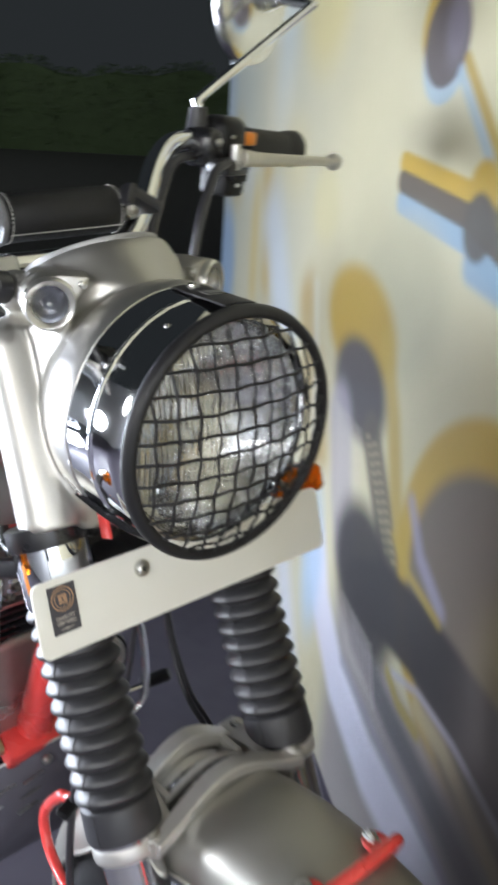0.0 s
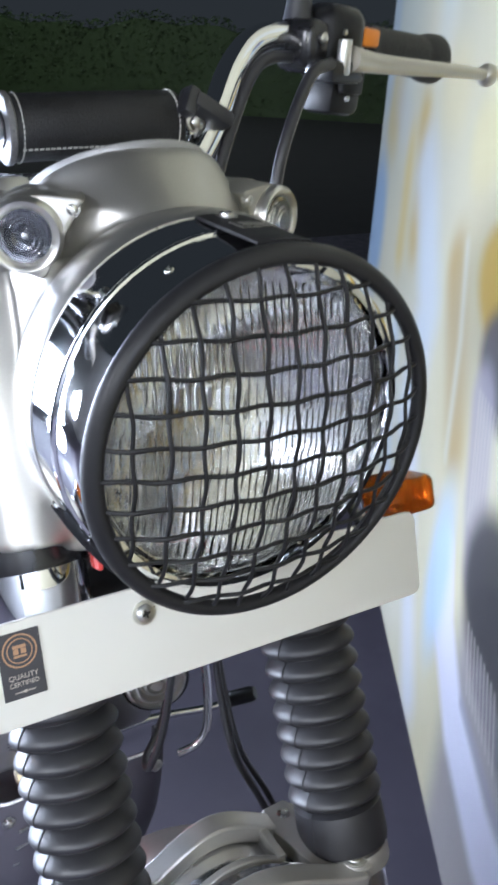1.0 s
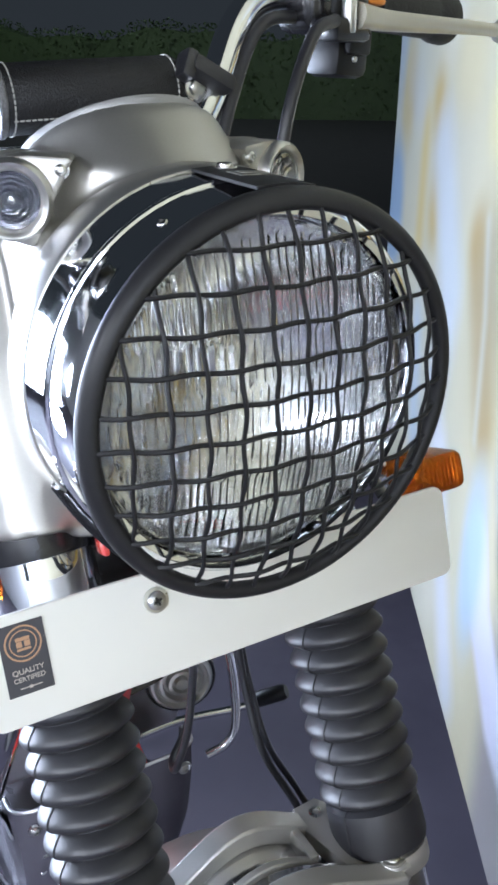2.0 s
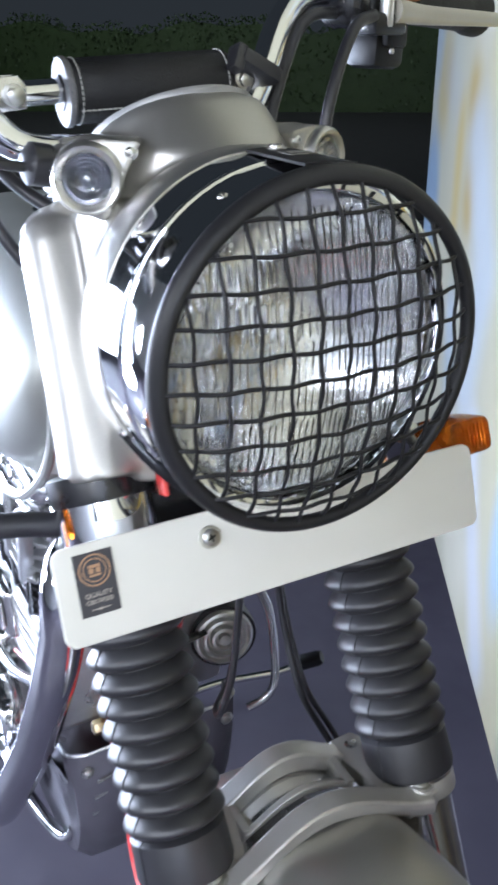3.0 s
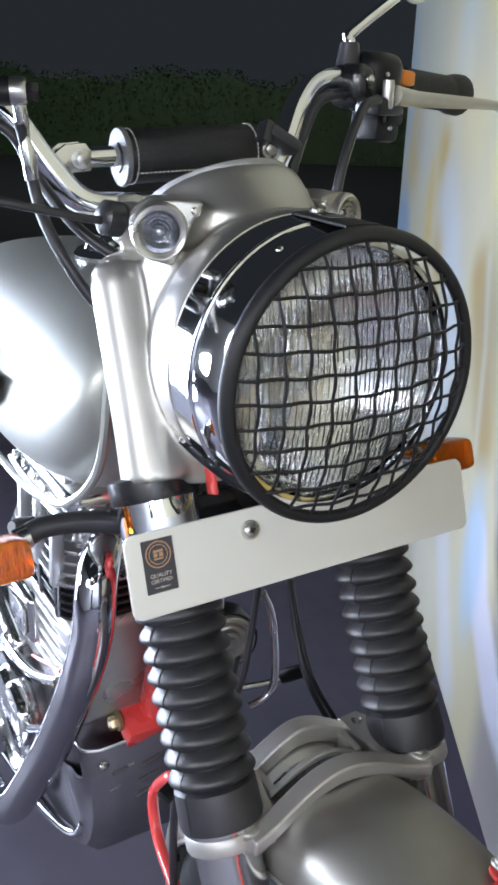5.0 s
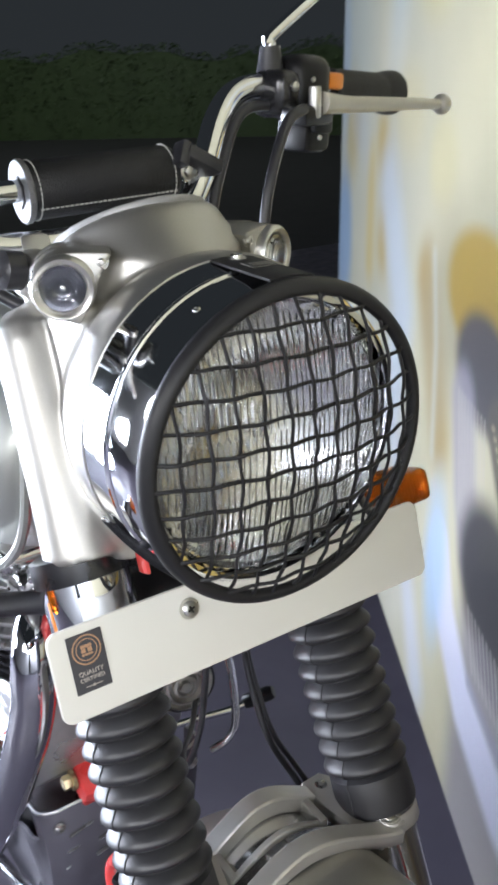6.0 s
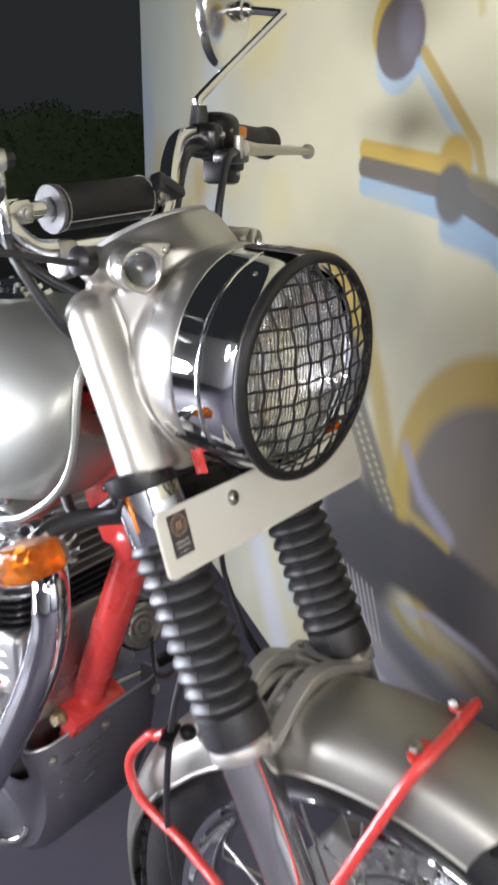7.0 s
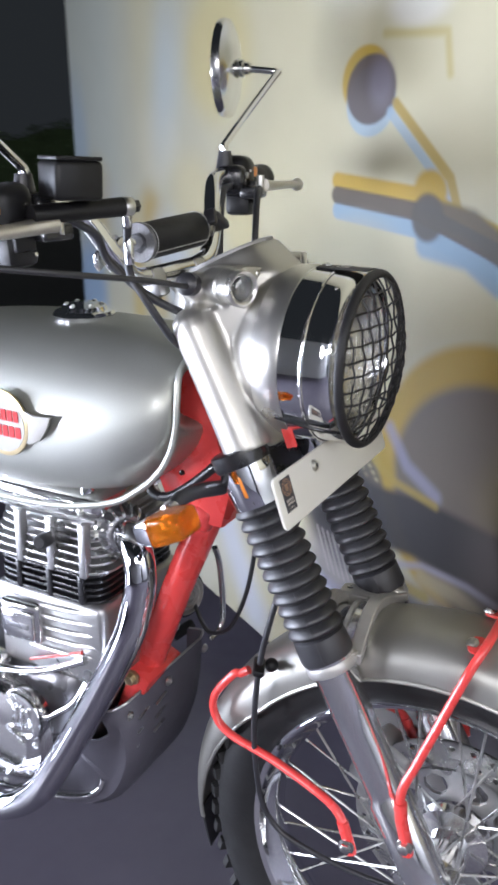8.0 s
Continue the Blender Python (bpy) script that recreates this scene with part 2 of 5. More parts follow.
def wall_point(u, z, off=0.0):
    """A place on the printed panel: u metres along it from the line across the bike's nose, z up, off towards the bike."""
    d = Vector((math.cos(WALL_ANG), math.sin(WALL_ANG), 0))
    n = Vector((-d.y, d.x, 0))
    return WALL_AT + d * u + n * off + Vector((0, 0, z))


bm = bmesh.new()
bmesh.ops.create_grid(bm, x_segments=40, y_segments=40, size=60, matrix=Matrix.Translation((0, 0, -0.03)))
tagged(part("ground", bm, ASPHALT, None, smooth=False), "dark asphalt ground at night round the stand", "ground", kind="structure")
bm = box(bmesh.new(), Matrix.Translation((0.2, 0.6, -0.015)), (7.0, 7.0, 0.03), 0.004)
tagged(part("floor", bm, FLOOR, None, smooth=False), "smooth grey display floor under the motorcycle", "floor", kind="structure")

# ---- the motorcycle ----
bike = tagged(new("motorcycle"), "silver retro motorcycle with red frame, chrome headlamp and black mesh guard", "motorcycle")
AXLE = Vector((0, -0.172, 0.325))
FX = 0.0872


def fork(z, s=1):
    """A place on the axis of a fork leg at that height."""
    return Vector((s * FX, 0.034 + 0.50 * (z - 0.80), z))




def side(p, s):
    return Vector((s * p[0], p[1], p[2]))


# headlamp
LAMP = Vector((0, 0.0, 0.966))
FWD = Vector((0, -1, 0))


def lamp_profile(pairs):
    return [(r, -y) for y, r in pairs]


bm = lathe(bmesh.new(), lamp_profile([(0.03, 0.090), (0.024, 0.0935), (0.0215, 0.0945), (0.0185, 0.0962), (0.0175, 0.09614), (0.006, 0.0956), (-0.005, 0.0951), (-0.006, 0.0950), (-0.0075, 0.0957), (-0.0090, 0.0952), (-0.0095, 0.0940), (-0.026, 0.0926), (-0.033, 0.0906), (-0.037, 0.0872),
                                      (-0.0365, 0.084), (-0.030, 0.082), (-0.005, 0.082), (-0.005, 0.080)]), LAMP, LAMP + FWD, 72, caps=False)
lamp = part("headlamp", bm, CHROME, bike, "chrome headlamp rim")
bm = lathe(bmesh.new(), [(0.0, -0.0185), (0.015, -0.0175), (0.03, -0.0135), (0.045, -0.007), (0.06, 0.0025), (0.073, 0.0135), (0.0815, 0.0225), (0.0815, 0.028)], LAMP, LAMP + FWD, 56, caps=False)
part("reflector", bm, REFLECTOR, lamp, "silvered reflector bowl")
bm = lathe(bmesh.new(), [(0.010, -0.017), (0.010, -0.004), (0.0075, 0.006), (0.005, 0.0085), (0.001, 0.0095)], LAMP, LAMP + FWD, 16)
part("bulb", bm, STEEL, lamp)


def lens_face(bm, ribs, y0, dome, n, m):
    """A round domed face with upright flutes in blocks."""
    R = 0.0812
    grid = {}
    for i in range(n + 1):
        for j in range(m + 1):
            x, z = (2 * i / n - 1) * R, (2 * j / m - 1) * R
            r = math.hypot(x, z)
            if r > R * 1.02:
                continue
            if r > R:
                x, z, r = x * R / r, z * R / r, R
            y = y0 - dome * (1 - (r / R) ** 2)
            if ribs and r < R * 0.93:
                row = math.floor(z / 0.0215 + 0.5)
                pitch = (0.0040, 0.0046, 0.0036, 0.0043)[row % 4]
                ph = 2 * math.pi * x / pitch + row * 1.7
                k = abs(math.sin(ph / 2)) + 0.5 * math.sin(ph * 0.29 + z * 130) + 0.25 * math.sin(z * 420 + x * 90)
                y += ribs * (0.8 * k + 0.5 * abs(math.cos(math.pi * z / 0.0215)))
            grid[i, j] = bm.verts.new(LAMP + Vector((x, y, z)))
    for i in range(n):
        for j in range(m):
            q = [grid.get(k) for k in ((i, j), (i + 1, j), (i + 1, j + 1), (i, j + 1))]
            if None not in q:
                bm.faces.new(q)
    return bm


def facing(bm, sign):
    """Turns all faces of an open sheet towards -y (sign -1) or +y."""
    bm.normal_update()
    bmesh.ops.reverse_faces(bm, faces=[f for f in bm.faces if f.normal.y * sign < 0])
    me = bpy.data.meshes.new("sheet")
    bm.to_mesh(me)
    bm.free()
    return me


bm = bmesh.new()
for sheet in (facing(lens_face(bmesh.new(), 0.0, -0.034, 0.013, 48, 48), -1), facing(lens_face(bmesh.new(), 0.0010, -0.0305, 0.013, 400, 96), 1)):
    bm.from_mesh(sheet)
    bpy.data.meshes.remove(sheet)
lens = part("lens", bm, GLASS, lamp, "fluted clear glass lens", turned=False)
lens.visible_shadow = False

# wire guard over the lens
guard_c = LAMP + Vector((0.001, -0.049, 0))
ring = [guard_c + Vector((0.0925 * math.cos(2 * math.pi * i / 96), 0, 0.0925 * math.sin(2 * math.pi * i / 96))) for i in range(96)]
guard = part("lamp_guard", tube(bmesh.new(), ring, 0.0055, 14, flat=0.75, closed=True), GUARD, bike, "black headlamp guard with woven wire mesh")
PITCH, GR = 0.0152, 0.0895


def guard_y(x, z):
    return -0.0515 - 0.021 * max(0.0, 1 - (x * x + z * z) / GR ** 2) ** 0.8


for k in range(-5, 6):
    c = k * PITCH
    half = math.sqrt(max(0, GR ** 2 - c * c))
    if half < 0.02:
        continue
    for upright in (True, False):
        n = int(half * 2 / PITCH * 8) + 2
        line = []
        for i in range(n + 1):
            s = -half + 2 * half * i / n
            wave = 0.0004 * math.sin(2 * math.pi * s / (2 * PITCH) + k * math.pi)
            x, z = (c + wave, s) if upright else (s, c + wave)
            weave = (0.0010 if upright else -0.0010) * math.cos(math.pi * s / PITCH + k * math.pi)
            line.append(LAMP + Vector((x, guard_y(x, z) + weave, z)))
        part("wire", tube(bmesh.new(), line, 0.00112, 6), GUARD, guard)
# top strap with its tag, side struts
def band_patch(bm, y0, y1, a0, a1, r0, r1, n=10):
    """A curved plate lying on the lamp's band."""
    rings = []
    for i in range(n + 1):
        a = radians(90 + a0 + (a1 - a0) * i / n)
        rings.append([LAMP + Vector((r * math.cos(a), y, r * math.sin(a))) for y, r in ((y0, r0), (y1, r0), (y1, r1), (y0, r1))])
    return loft(bm, rings)


strap = part("strap", band_patch(bmesh.new(), 0.015, -0.044, -11, 6, 0.0964, 0.0978), GUARD, guard, "flat black strap")
part("tag", band_patch(bmesh.new(), -0.006, -0.019, -9, 2, 0.0979, 0.0982), STEEL, strap, "small engraved tag")
part("tag_field", band_patch(bmesh.new(), -0.0068, -0.0182, -8.6, 1.6, 0.0982, 0.0984), BLACK, strap)
for y in (-0.010, -0.014):
    part("tag_bar", band_patch(bmesh.new(), y, y - 0.002, -7.5, 0.5, 0.0984, 0.0986), STEEL, strap)
bolt("strap_screw", (0.004, 0.009, 1.0635), (0.02, 0.05, 1), 0.0042, 0.0025, guard, STEEL, False)
for s in (-1, 1):
    bolt("rim_screw", LAMP + Vector((s * 0.0425, -0.0235, 0.0815)), (s * 0.5, -0.25, 0.85), 0.0024, 0.0022, guard, STEEL, False)
    line = [(s * 0.0828, 0.026, 0.914), (s * 0.0795, 0.0, 0.9085), (s * 0.0735, -0.025, 0.9035), (s * 0.0665, -0.046, 0.902)]
    part("strut", tube(bmesh.new(), smooth_line(line, 6), 0.0038, 8, flat=0.5), BLACK, guard)
    bolt("strut_screw", (s * 0.0835, 0.024, 0.915), (s, -0.2, -0.4), 0.0026, 0.0022, guard, STEEL)

# nacelle: the bucket, fork covers and deck flow into one pressing
bm = bmesh.new()
lathe(bm, lamp_profile([(0.0215, 0.0945), (0.03, 0.0955), (0.055, 0.092), (0.085, 0.08), (0.12, 0.06)]), LAMP, LAMP + FWD, 64)
for s in (-1, 1):
    lo, hi = Vector((s * 0.0865, 0.056, 0.8715)), Vector((s * 0.079, 0.130, 1.012))
    lathe(bm, [(0.0275, 0.0), (0.0265, 0.05), (0.0265, 0.146), (0.024, 0.158), (0.015, 0.167), (0.004, 0.170)], lo, hi, 40)
    loft(bm, [[(s * 0.015, 0.024, 0.874), (s * 0.07, 0.033, 0.874), (s * 0.095, 0.055, 0.874), (s * 0.015, 0.10, 0.874)],
              [(s * 0.03, 0.028, 0.93), (s * 0.082, 0.05, 0.93), (s * 0.095, 0.09, 0.93), (s * 0.03, 0.12, 0.93)],
              [(s * 0.02, 0.04, 1.04), (s * 0.068, 0.07, 1.035), (s * 0.09, 0.14, 1.012), (s * 0.02, 0.16, 1.04)]])
    lathe(bm, [(0.008, -0.062), (0.019, -0.036), (0.021, -0.010)], (s * 0.0715 - 0.004, 0.0756, 1.047), (s * 0.1122 - 0.004, -0.0158, 1.047), 32)
lathe(bm, [(0.020, 0.0), (0.016, 0.026), (0.014, 0.030)], (-0.055, 0.132, 1.035), (-0.083, 0.127, 1.047), 24)
# the dial's rim tilts back; a skirt runs down from it to the lamp and the pilots
DIAL_C, DIAL_N = Vector((0.0, 0.1366, 1.0604)), Vector((0.0, 0.44, 0.90)).normalized()
DIAL_F = Vector((0.0, 0.90, -0.44)).normalized()


def longer(bm, k=0.27):
    """Draws the round dial out to an oval, fore and aft."""
    for v in bm.verts:
        v.co += DIAL_F * ((v.co - DIAL_C).dot(DIAL_F) * k)
    return bm


def skirt(k):
    """A ring of the skirt: 0 is the rim, 3 the foot."""
    out = []
    for i in range(48):
        a = 2 * math.pi * i / 48
        c, sn = math.cos(a), math.sin(a)
        if k < 2:
            c, sn = math.copysign(abs(c) ** 0.82, c), math.copysign(abs(sn) ** 0.82, sn)
            out.append(DIAL_C - DIAL_N * (0.001 + 0.006 * k) + (Vector((1, 0, 0)) * c + DIAL_F * sn * 1.27) * (0.0515 + 0.0035 * k))
        else:
            y = 0.114 + (0.076 if k == 2 else 0.078) * sn
            out.append(Vector(((0.068 if k == 2 else 0.076) * c * (1 - 0.25 * max(0.0, -sn)), y, (1.059 - 0.10 * max(0.0, y - 0.06) - 0.22 * max(0.0, y - 0.11) if k == 2 else 1.0))))
    return out


loft(bm, [skirt(k) for k in range(4)])
nacelle = part("nacelle", bm, SILVER, bike, "silver painted headlamp nacelle")
md = nacelle.modifiers.new("blend", "REMESH")
md.mode, md.voxel_size, md.use_smooth_shade = "VOXEL", 0.0022, True
md = nacelle.modifiers.new("soften", "SMOOTH")
md.factor, md.iterations = 0.5, 14
for s in (-1, 1):
    a, b = Vector((s * 0.0735 - 0.004, 0.071, 1.047)), Vector((s * 0.1142 - 0.004, -0.0204, 1.047))
    pl = Matrix.Translation(a) @ Matrix(((s * 0.914, 0, -s * 0.407, 0), (0.407, 0, 0.914, 0), (0, 1, 0, 0), (0, 0, 0, 1))) @ Matrix.Diagonal((0.88, 0.88, -1, 1))
    out = [(0.0225 * math.cos(radians(k)), 0.0225 * math.sin(radians(k))) for k in range(-60, 91, 15)] + [(-0.012, 0.023), (-0.031, 0.0215), (-0.0335, 0.0195), (-0.031, 0.016), (-0.021, -0.004), (-0.011, -0.024), (-0.008, -0.0265), (-0.004, -0.0255)]
    part("pilot_housing", slab(bmesh.new(), out, 0.022, pl @ Matrix.Translation((0, 0, -0.021)), 0.0022), SILVER, nacelle)
    bm = lathe(bmesh.new(), [(0.0186, -0.004), (0.0196, 0.002), (0.0192, 0.0058), (0.0176, 0.0078), (0.0152, 0.0070), (0.0137, 0.0048), (0.0132, 0.0020), (0.0132, -0.012)], a, b, 48, caps=False)
    part("pilot_lamp", bm, POLISHED, nacelle, "round clear pilot lamp in silver ring")
    bm = lathe(bmesh.new(), [(0.01350, 0.0045), (0.01350, 0.0060), (0.01187, 0.0076), (0.01066, 0.0074), (0.01006, 0.0086), (0.00851, 0.0084), (0.00774, 0.0096), (0.00593, 0.0094), (0.00499, 0.0104), (0.00086, 0.0106)], a, b, 32)
    ob = part("pilot_lens", bm, GLASS, nacelle, "clear ribbed lens")
    ob.visible_shadow = False
    bm = lathe(bmesh.new(), [(0.01342, 0.0036), (0.01075, -0.001), (0.00774, -0.004), (0.00344, -0.005)], a, b, 32)
    part("pilot_bowl", bm, DULL_BOWL, nacelle)
    bm = lathe(bmesh.new(), [(0.00387, -0.006), (0.00387, -0.001), (0.00361, 0.001), (0.00275, 0.003), (0.00129, 0.0038), (0.00043, 0.004)], a, b, 24)
    part("pilot_bulb", bm, STEEL, nacelle)
    bolt("pilot_screw", (s * 0.0515 - 0.004, 0.0625, 1.060), (s * 0.407, -0.914, 0.05), 0.0032, 0.003, nacelle, STEEL, False)
bm = lathe(bmesh.new(), lamp_profile([(0.0178, 0.0930), (0.0182, 0.0968), (0.0200, 0.0974), (0.030, 0.0978), (0.040, 0.0970), (0.050, 0.0945), (0.052, 0.0915)]), LAMP, LAMP + FWD, 72, caps=False)
part("bucket", bm, POLISHED, nacelle, "polished silver lamp bucket")
# instrument bezel in the deck
a, b = DIAL_C, DIAL_C + DIAL_N
bm = lathe(bmesh.new(), [(0.0505, -0.004), (0.0522, 0.0005), (0.0518, 0.0022), (0.0508, 0.0026), (0.0496, 0.0010)], a, b, 72, caps=False)
gauge = part("speedometer", longer(bm), ALLOY_DARK, bike, "round speedometer in a thin grey rim")
part("dial", longer(lathe(bmesh.new(), [(0.0498, -0.003), (0.0498, 0.0004), (0.045, 0.0006), (0.044, -0.001)], a, b, 56)), CLOTH, gauge)

# fork
for s in (-1, 1):
    bm = bmesh.new()
    lathe(bm, [(0.0285, 0.0), (0.0285, 0.014), (0.025, 0.02), (0.0235, 0.1), (0.0230, 0.180), (0.0232, 0.186), (0.0262, 0.190), (0.0268, 0.33), (0.02, 0.36)], fork(0.651, s), fork(0.2, s), 36)
    leg = part("fork_leg", bm, LEG_ALLOY, bike, "polished alloy fork leg")
    bm = lathe(bmesh.new(), [(0.0175, 0.0), (0.0175, 0.25)], fork(0.63, s), fork(1.0, s), 24)
    part("stanchion", bm, CHROME, leg)
    prof = [(0.0315, 0.0), (0.0325, 0.004), (0.0315, 0.028), (0.0265, 0.031)]
    n, p0 = 11, 0.030
    pitch = 0.0149
    for k in range(n):
        h = p0 + k * pitch
        prof += [(0.0268, h + 0.0004), (0.0285, h + 0.0014), (0.0314, h + 0.0030), (0.0331, h + 0.0043), (0.0338, h + 0.0058), (0.0337, h + 0.0072), (0.0328, h + 0.0092), (0.0308, h + 0.0116), (0.0284, h + 0.0138), (0.0268, h + 0.0150)]
    e = p0 + n * pitch
    prof += [(0.0262, e), (0.0305, e + 0.001), (0.0312, e + 0.004), (0.0305, e + 0.007), (0.026, e + 0.008)]
    prof = [(0.96 * r, h) for r, h in prof]
    bm = lathe(bmesh.new(), prof, fork(0.643, s), fork(1.0, s), 48)
    gaiter = part("gaiter", bm, GAITER, bike, "ribbed black rubber fork gaiter")
    gm = Matrix.Translation(fork(0.643, s)) @ frame_of(fork(0.643, s), fork(1.0, s))
    for an in (200, 20):
        line = [gm @ Vector(((r + 0.0001) * math.cos(radians(an)), (r + 0.0001) * math.sin(radians(an)), h)) for r, h in prof]
        part("mould_line", tube(bmesh.new(), line, 0.0005, 5), GAITER, gaiter)
    bm = lathe(bmesh.new(), [(0.0240, 0.0), (0.0285, 0.001), (0.0290, 0.003), (0.0290, 0.010), (0.0300, 0.012), (0.0305, 0.050), (0.0310, 0.066), (0.028, 0.068)], fork(0.806, s), fork(1.0, s), 40)
    part("fork_collar", bm, CHROME, bike, "chrome fork sleeve")
    bm = lathe(bmesh.new(), [(0.029, 0.0), (0.0322, 0.001), (0.0328, 0.003), (0.0328, 0.018), (0.029, 0.020)], fork(0.855, s), fork(1.0, s), 40)
    part("fork_seal", bm, BLACK, bike)
    part("side_reflector", box(bmesh.new(), Matrix.Translation(fork(0.84, s) + Vector((s * 0.028, -0.006, 0))) @ pose(0, 0, 0, -26, 0, 0), (0.004, 0.006, 0.026), 0.0015), AMBER_DULL, bike, "small orange side reflector")
# lower yoke
bm = bmesh.new()
box(bm, Matrix.Translation((0, 0.074, 0.858)) @ pose(0, 0, 0, -26, 0, 0), (0.18, 0.046, 0.022), 0.006)
box(bm, Matrix.Translation((0, 0.084, 0.828)) @ pose(0, 0, 0, -26, 0, 0), (0.13, 0.034, 0.056), 0.008)
yoke = part("lower_yoke", bm, BLACK, bike)
for s in (-1, 1):
    part("lamp_bracket", box(bmesh.new(), Matrix.Translation((s * 0.066, 0.018, 0.889)) @ pose(0, 0, 0, -20, 0, 0), (0.003, 0.013, 0.028), 0.001), RED, bike, "small red lamp bracket")

# fork brace: two arched bars with a crescent pocket between them
def brace_z(t, lo, rise):
    return lo + rise * max(0.0, math.sin(math.pi * t)) ** 1.7


def brace_bar(bm, half, y0, y1, z0, rise, w, h, ta=0.0, tb=1.0):
    rings = []
    for i in range(37):
        t = ta + (tb - ta) * i / 36
        x, k = -half + 2 * half * t, math.sin(math.pi * t)
        y, z = y0 + (y1 - y0) * k, brace_z(t, z0, rise)
        rings.append([(x, y - w / 2, z - h), (x, y + w / 2, z - h), (x, y + w / 2, z), (x, y - w / 2, z)])
    return loft(bm, rings)


def bevelled(ob, w=0.0018):
    md = ob.modifiers.new("round", "BEVEL")
    md.width, md.segments, md.limit_method = w, 2, "ANGLE"
    return ob


brace = bevelled(part("fork_brace", brace_bar(bmesh.new(), 0.081, -0.074, -0.066, 0.650, 0.024, 0.016, 0.013), BRACE, bike, "cast grey alloy fork brace"))
bevelled(part("rear_bar", brace_bar(bmesh.new(), 0.062, -0.014, -0.011, 0.646, 0.024, 0.016, 0.016), BRACE, brace))
bevelled(part("pocket_rim", brace_bar(bmesh.new(), 0.062, -0.044, -0.041, 0.642, 0.022, 0.005, 0.014, 0.14, 0.80), BRACE, brace), 0.001)
for t in (0.15, 0.79):
    x, z = -0.062 + 0.124 * t, brace_z(t, 0.644, 0.026)
    part("pocket_end", box(bmesh.new(), Matrix.Translation((x, -0.029, z - 0.009)), (0.006, 0.03, 0.017), 0.001), BRACE, brace)
rings = []
for i in range(41):
    t = i / 40
    x = -0.068 + 0.136 * t
    a, b = brace_z(t, 0.627, 0.026), brace_z(t, 0.638, 0.024)
    rings.append([(x, -0.010, a - 0.004), (x, -0.038, a - 0.004), (x, -0.046, b - 0.004), (x, -0.066, b - 0.006), (x, -0.066, b - 0.002), (x, -0.046, b), (x, -0.038, a), (x, -0.010, a)])
part("web", loft(bmesh.new(), rings), LEG_ALLOY, brace, "smooth web of the brace")
for s in (-1, 1):
    o = [(0.046, -0.002), (0.064, -0.001), (0.070, -0.010), (0.0635, -0.026), (0.066, -0.046), (0.086, -0.056), (0.091, -0.066), (0.086, -0.077), (0.062, -0.078), (0.052, -0.056), (0.044, -0.022)]
    o = [(s * x, y) for x, y in o]
    part("side_plate", slab(bmesh.new(), o if s < 0 else o[::-1], 0.013, Matrix.Translation((0, 0, 0.6375)), 0.0015), BRACE, brace)
    for x, y, z in ((0.079, -0.066, 0.632), (0.058, -0.012, 0.628)):
        bm = lathe(bmesh.new(), [(0.0090, -0.012), (0.0098, 0.0), (0.0098, 0.0185), (0.0088, 0.02)], (s * x, y, z), (s * x, y, z + 1), 20)
        part("lug", bm, BRACE, brace)
        bolt("brace_bolt", (s * x, y, z + 0.020), (0, 0, 1), 0.0056, 0.0032, brace, STEEL, False)
    bm = lathe(bmesh.new(), [(0.0287, 0.0), (0.0295, 0.002), (0.0295, 0.010), (0.0287, 0.012)], fork(0.629, s), fork(1.0, s), 36)
    part("clamp", bm, BRACE, brace)

# number plate
TILT_P = 18
pm = Matrix.Translation((0.006, -0.0065, 0.838)) @ pose(0, 0, 0, 90 + TILT_P - 36, 0, 0)
bm = slab(bmesh.new(), rounded(0.290, 0.057, 0.007), 0.0035, pm @ Matrix.Translation((0, 0, -0.0015)), 0.0008)
plate = part("number_plate", bm, WHITE, bike, "blank white front number plate")
sm = pm @ Matrix.Translation((-0.1225, 0.0055, 0.0023))
sticker = part("sticker", slab(bmesh.new(), rounded(0.0225, 0.036, 0.0004), 0.0003, sm), STICKER, plate, "charcoal quality sticker with copper seal")
for r0, r1, h in ((0.0092, 0.0083, 0.0004), (0.0068, 0.0062, 0.0004)):
    bm = lathe(bmesh.new(), [(r1, 0), (r1, h), (r0, h), (r0, 0)], sm @ Vector((0, 0.0075, 0)), sm @ Vector((0, 0.0075, 1)), 40, caps=False)
    part("seal_ring", bm, COPPER, sticker)
bm = bmesh.new()
for dx, dy, w, h in ((0, 0.0098, 0.007, 0.0018), (-0.002, 0.0072, 0.0028, 0.0028), (0.002, 0.0072, 0.0028, 0.0028), (0, 0.0046, 0.007, 0.0012)):
    slab(bm, rounded(w, h, 0.0003), 0.0004, sm @ Matrix.Translation((dx, dy, 0)))
part("seal_mark", bm, COPPER, sticker)


def lettering(text, size, m, material, parent, name="lettering"):
    cu = bpy.data.curves.new(name, "FONT")
    cu.body, cu.size, cu.align_x, cu.align_y, cu.extrude = text, size, "CENTER", "CENTER", 0.0002
    tmp = new("tmp", cu)
    dg = bpy.context.evaluated_depsgraph_get()
    me = bpy.data.meshes.new_from_object(tmp.evaluated_get(dg))
    bpy.data.objects.remove(tmp)
    me.transform(m)
    me.materials.clear()
    me.materials.append(material)
    ob = new(name, me)
    ob.parent = parent
    return ob


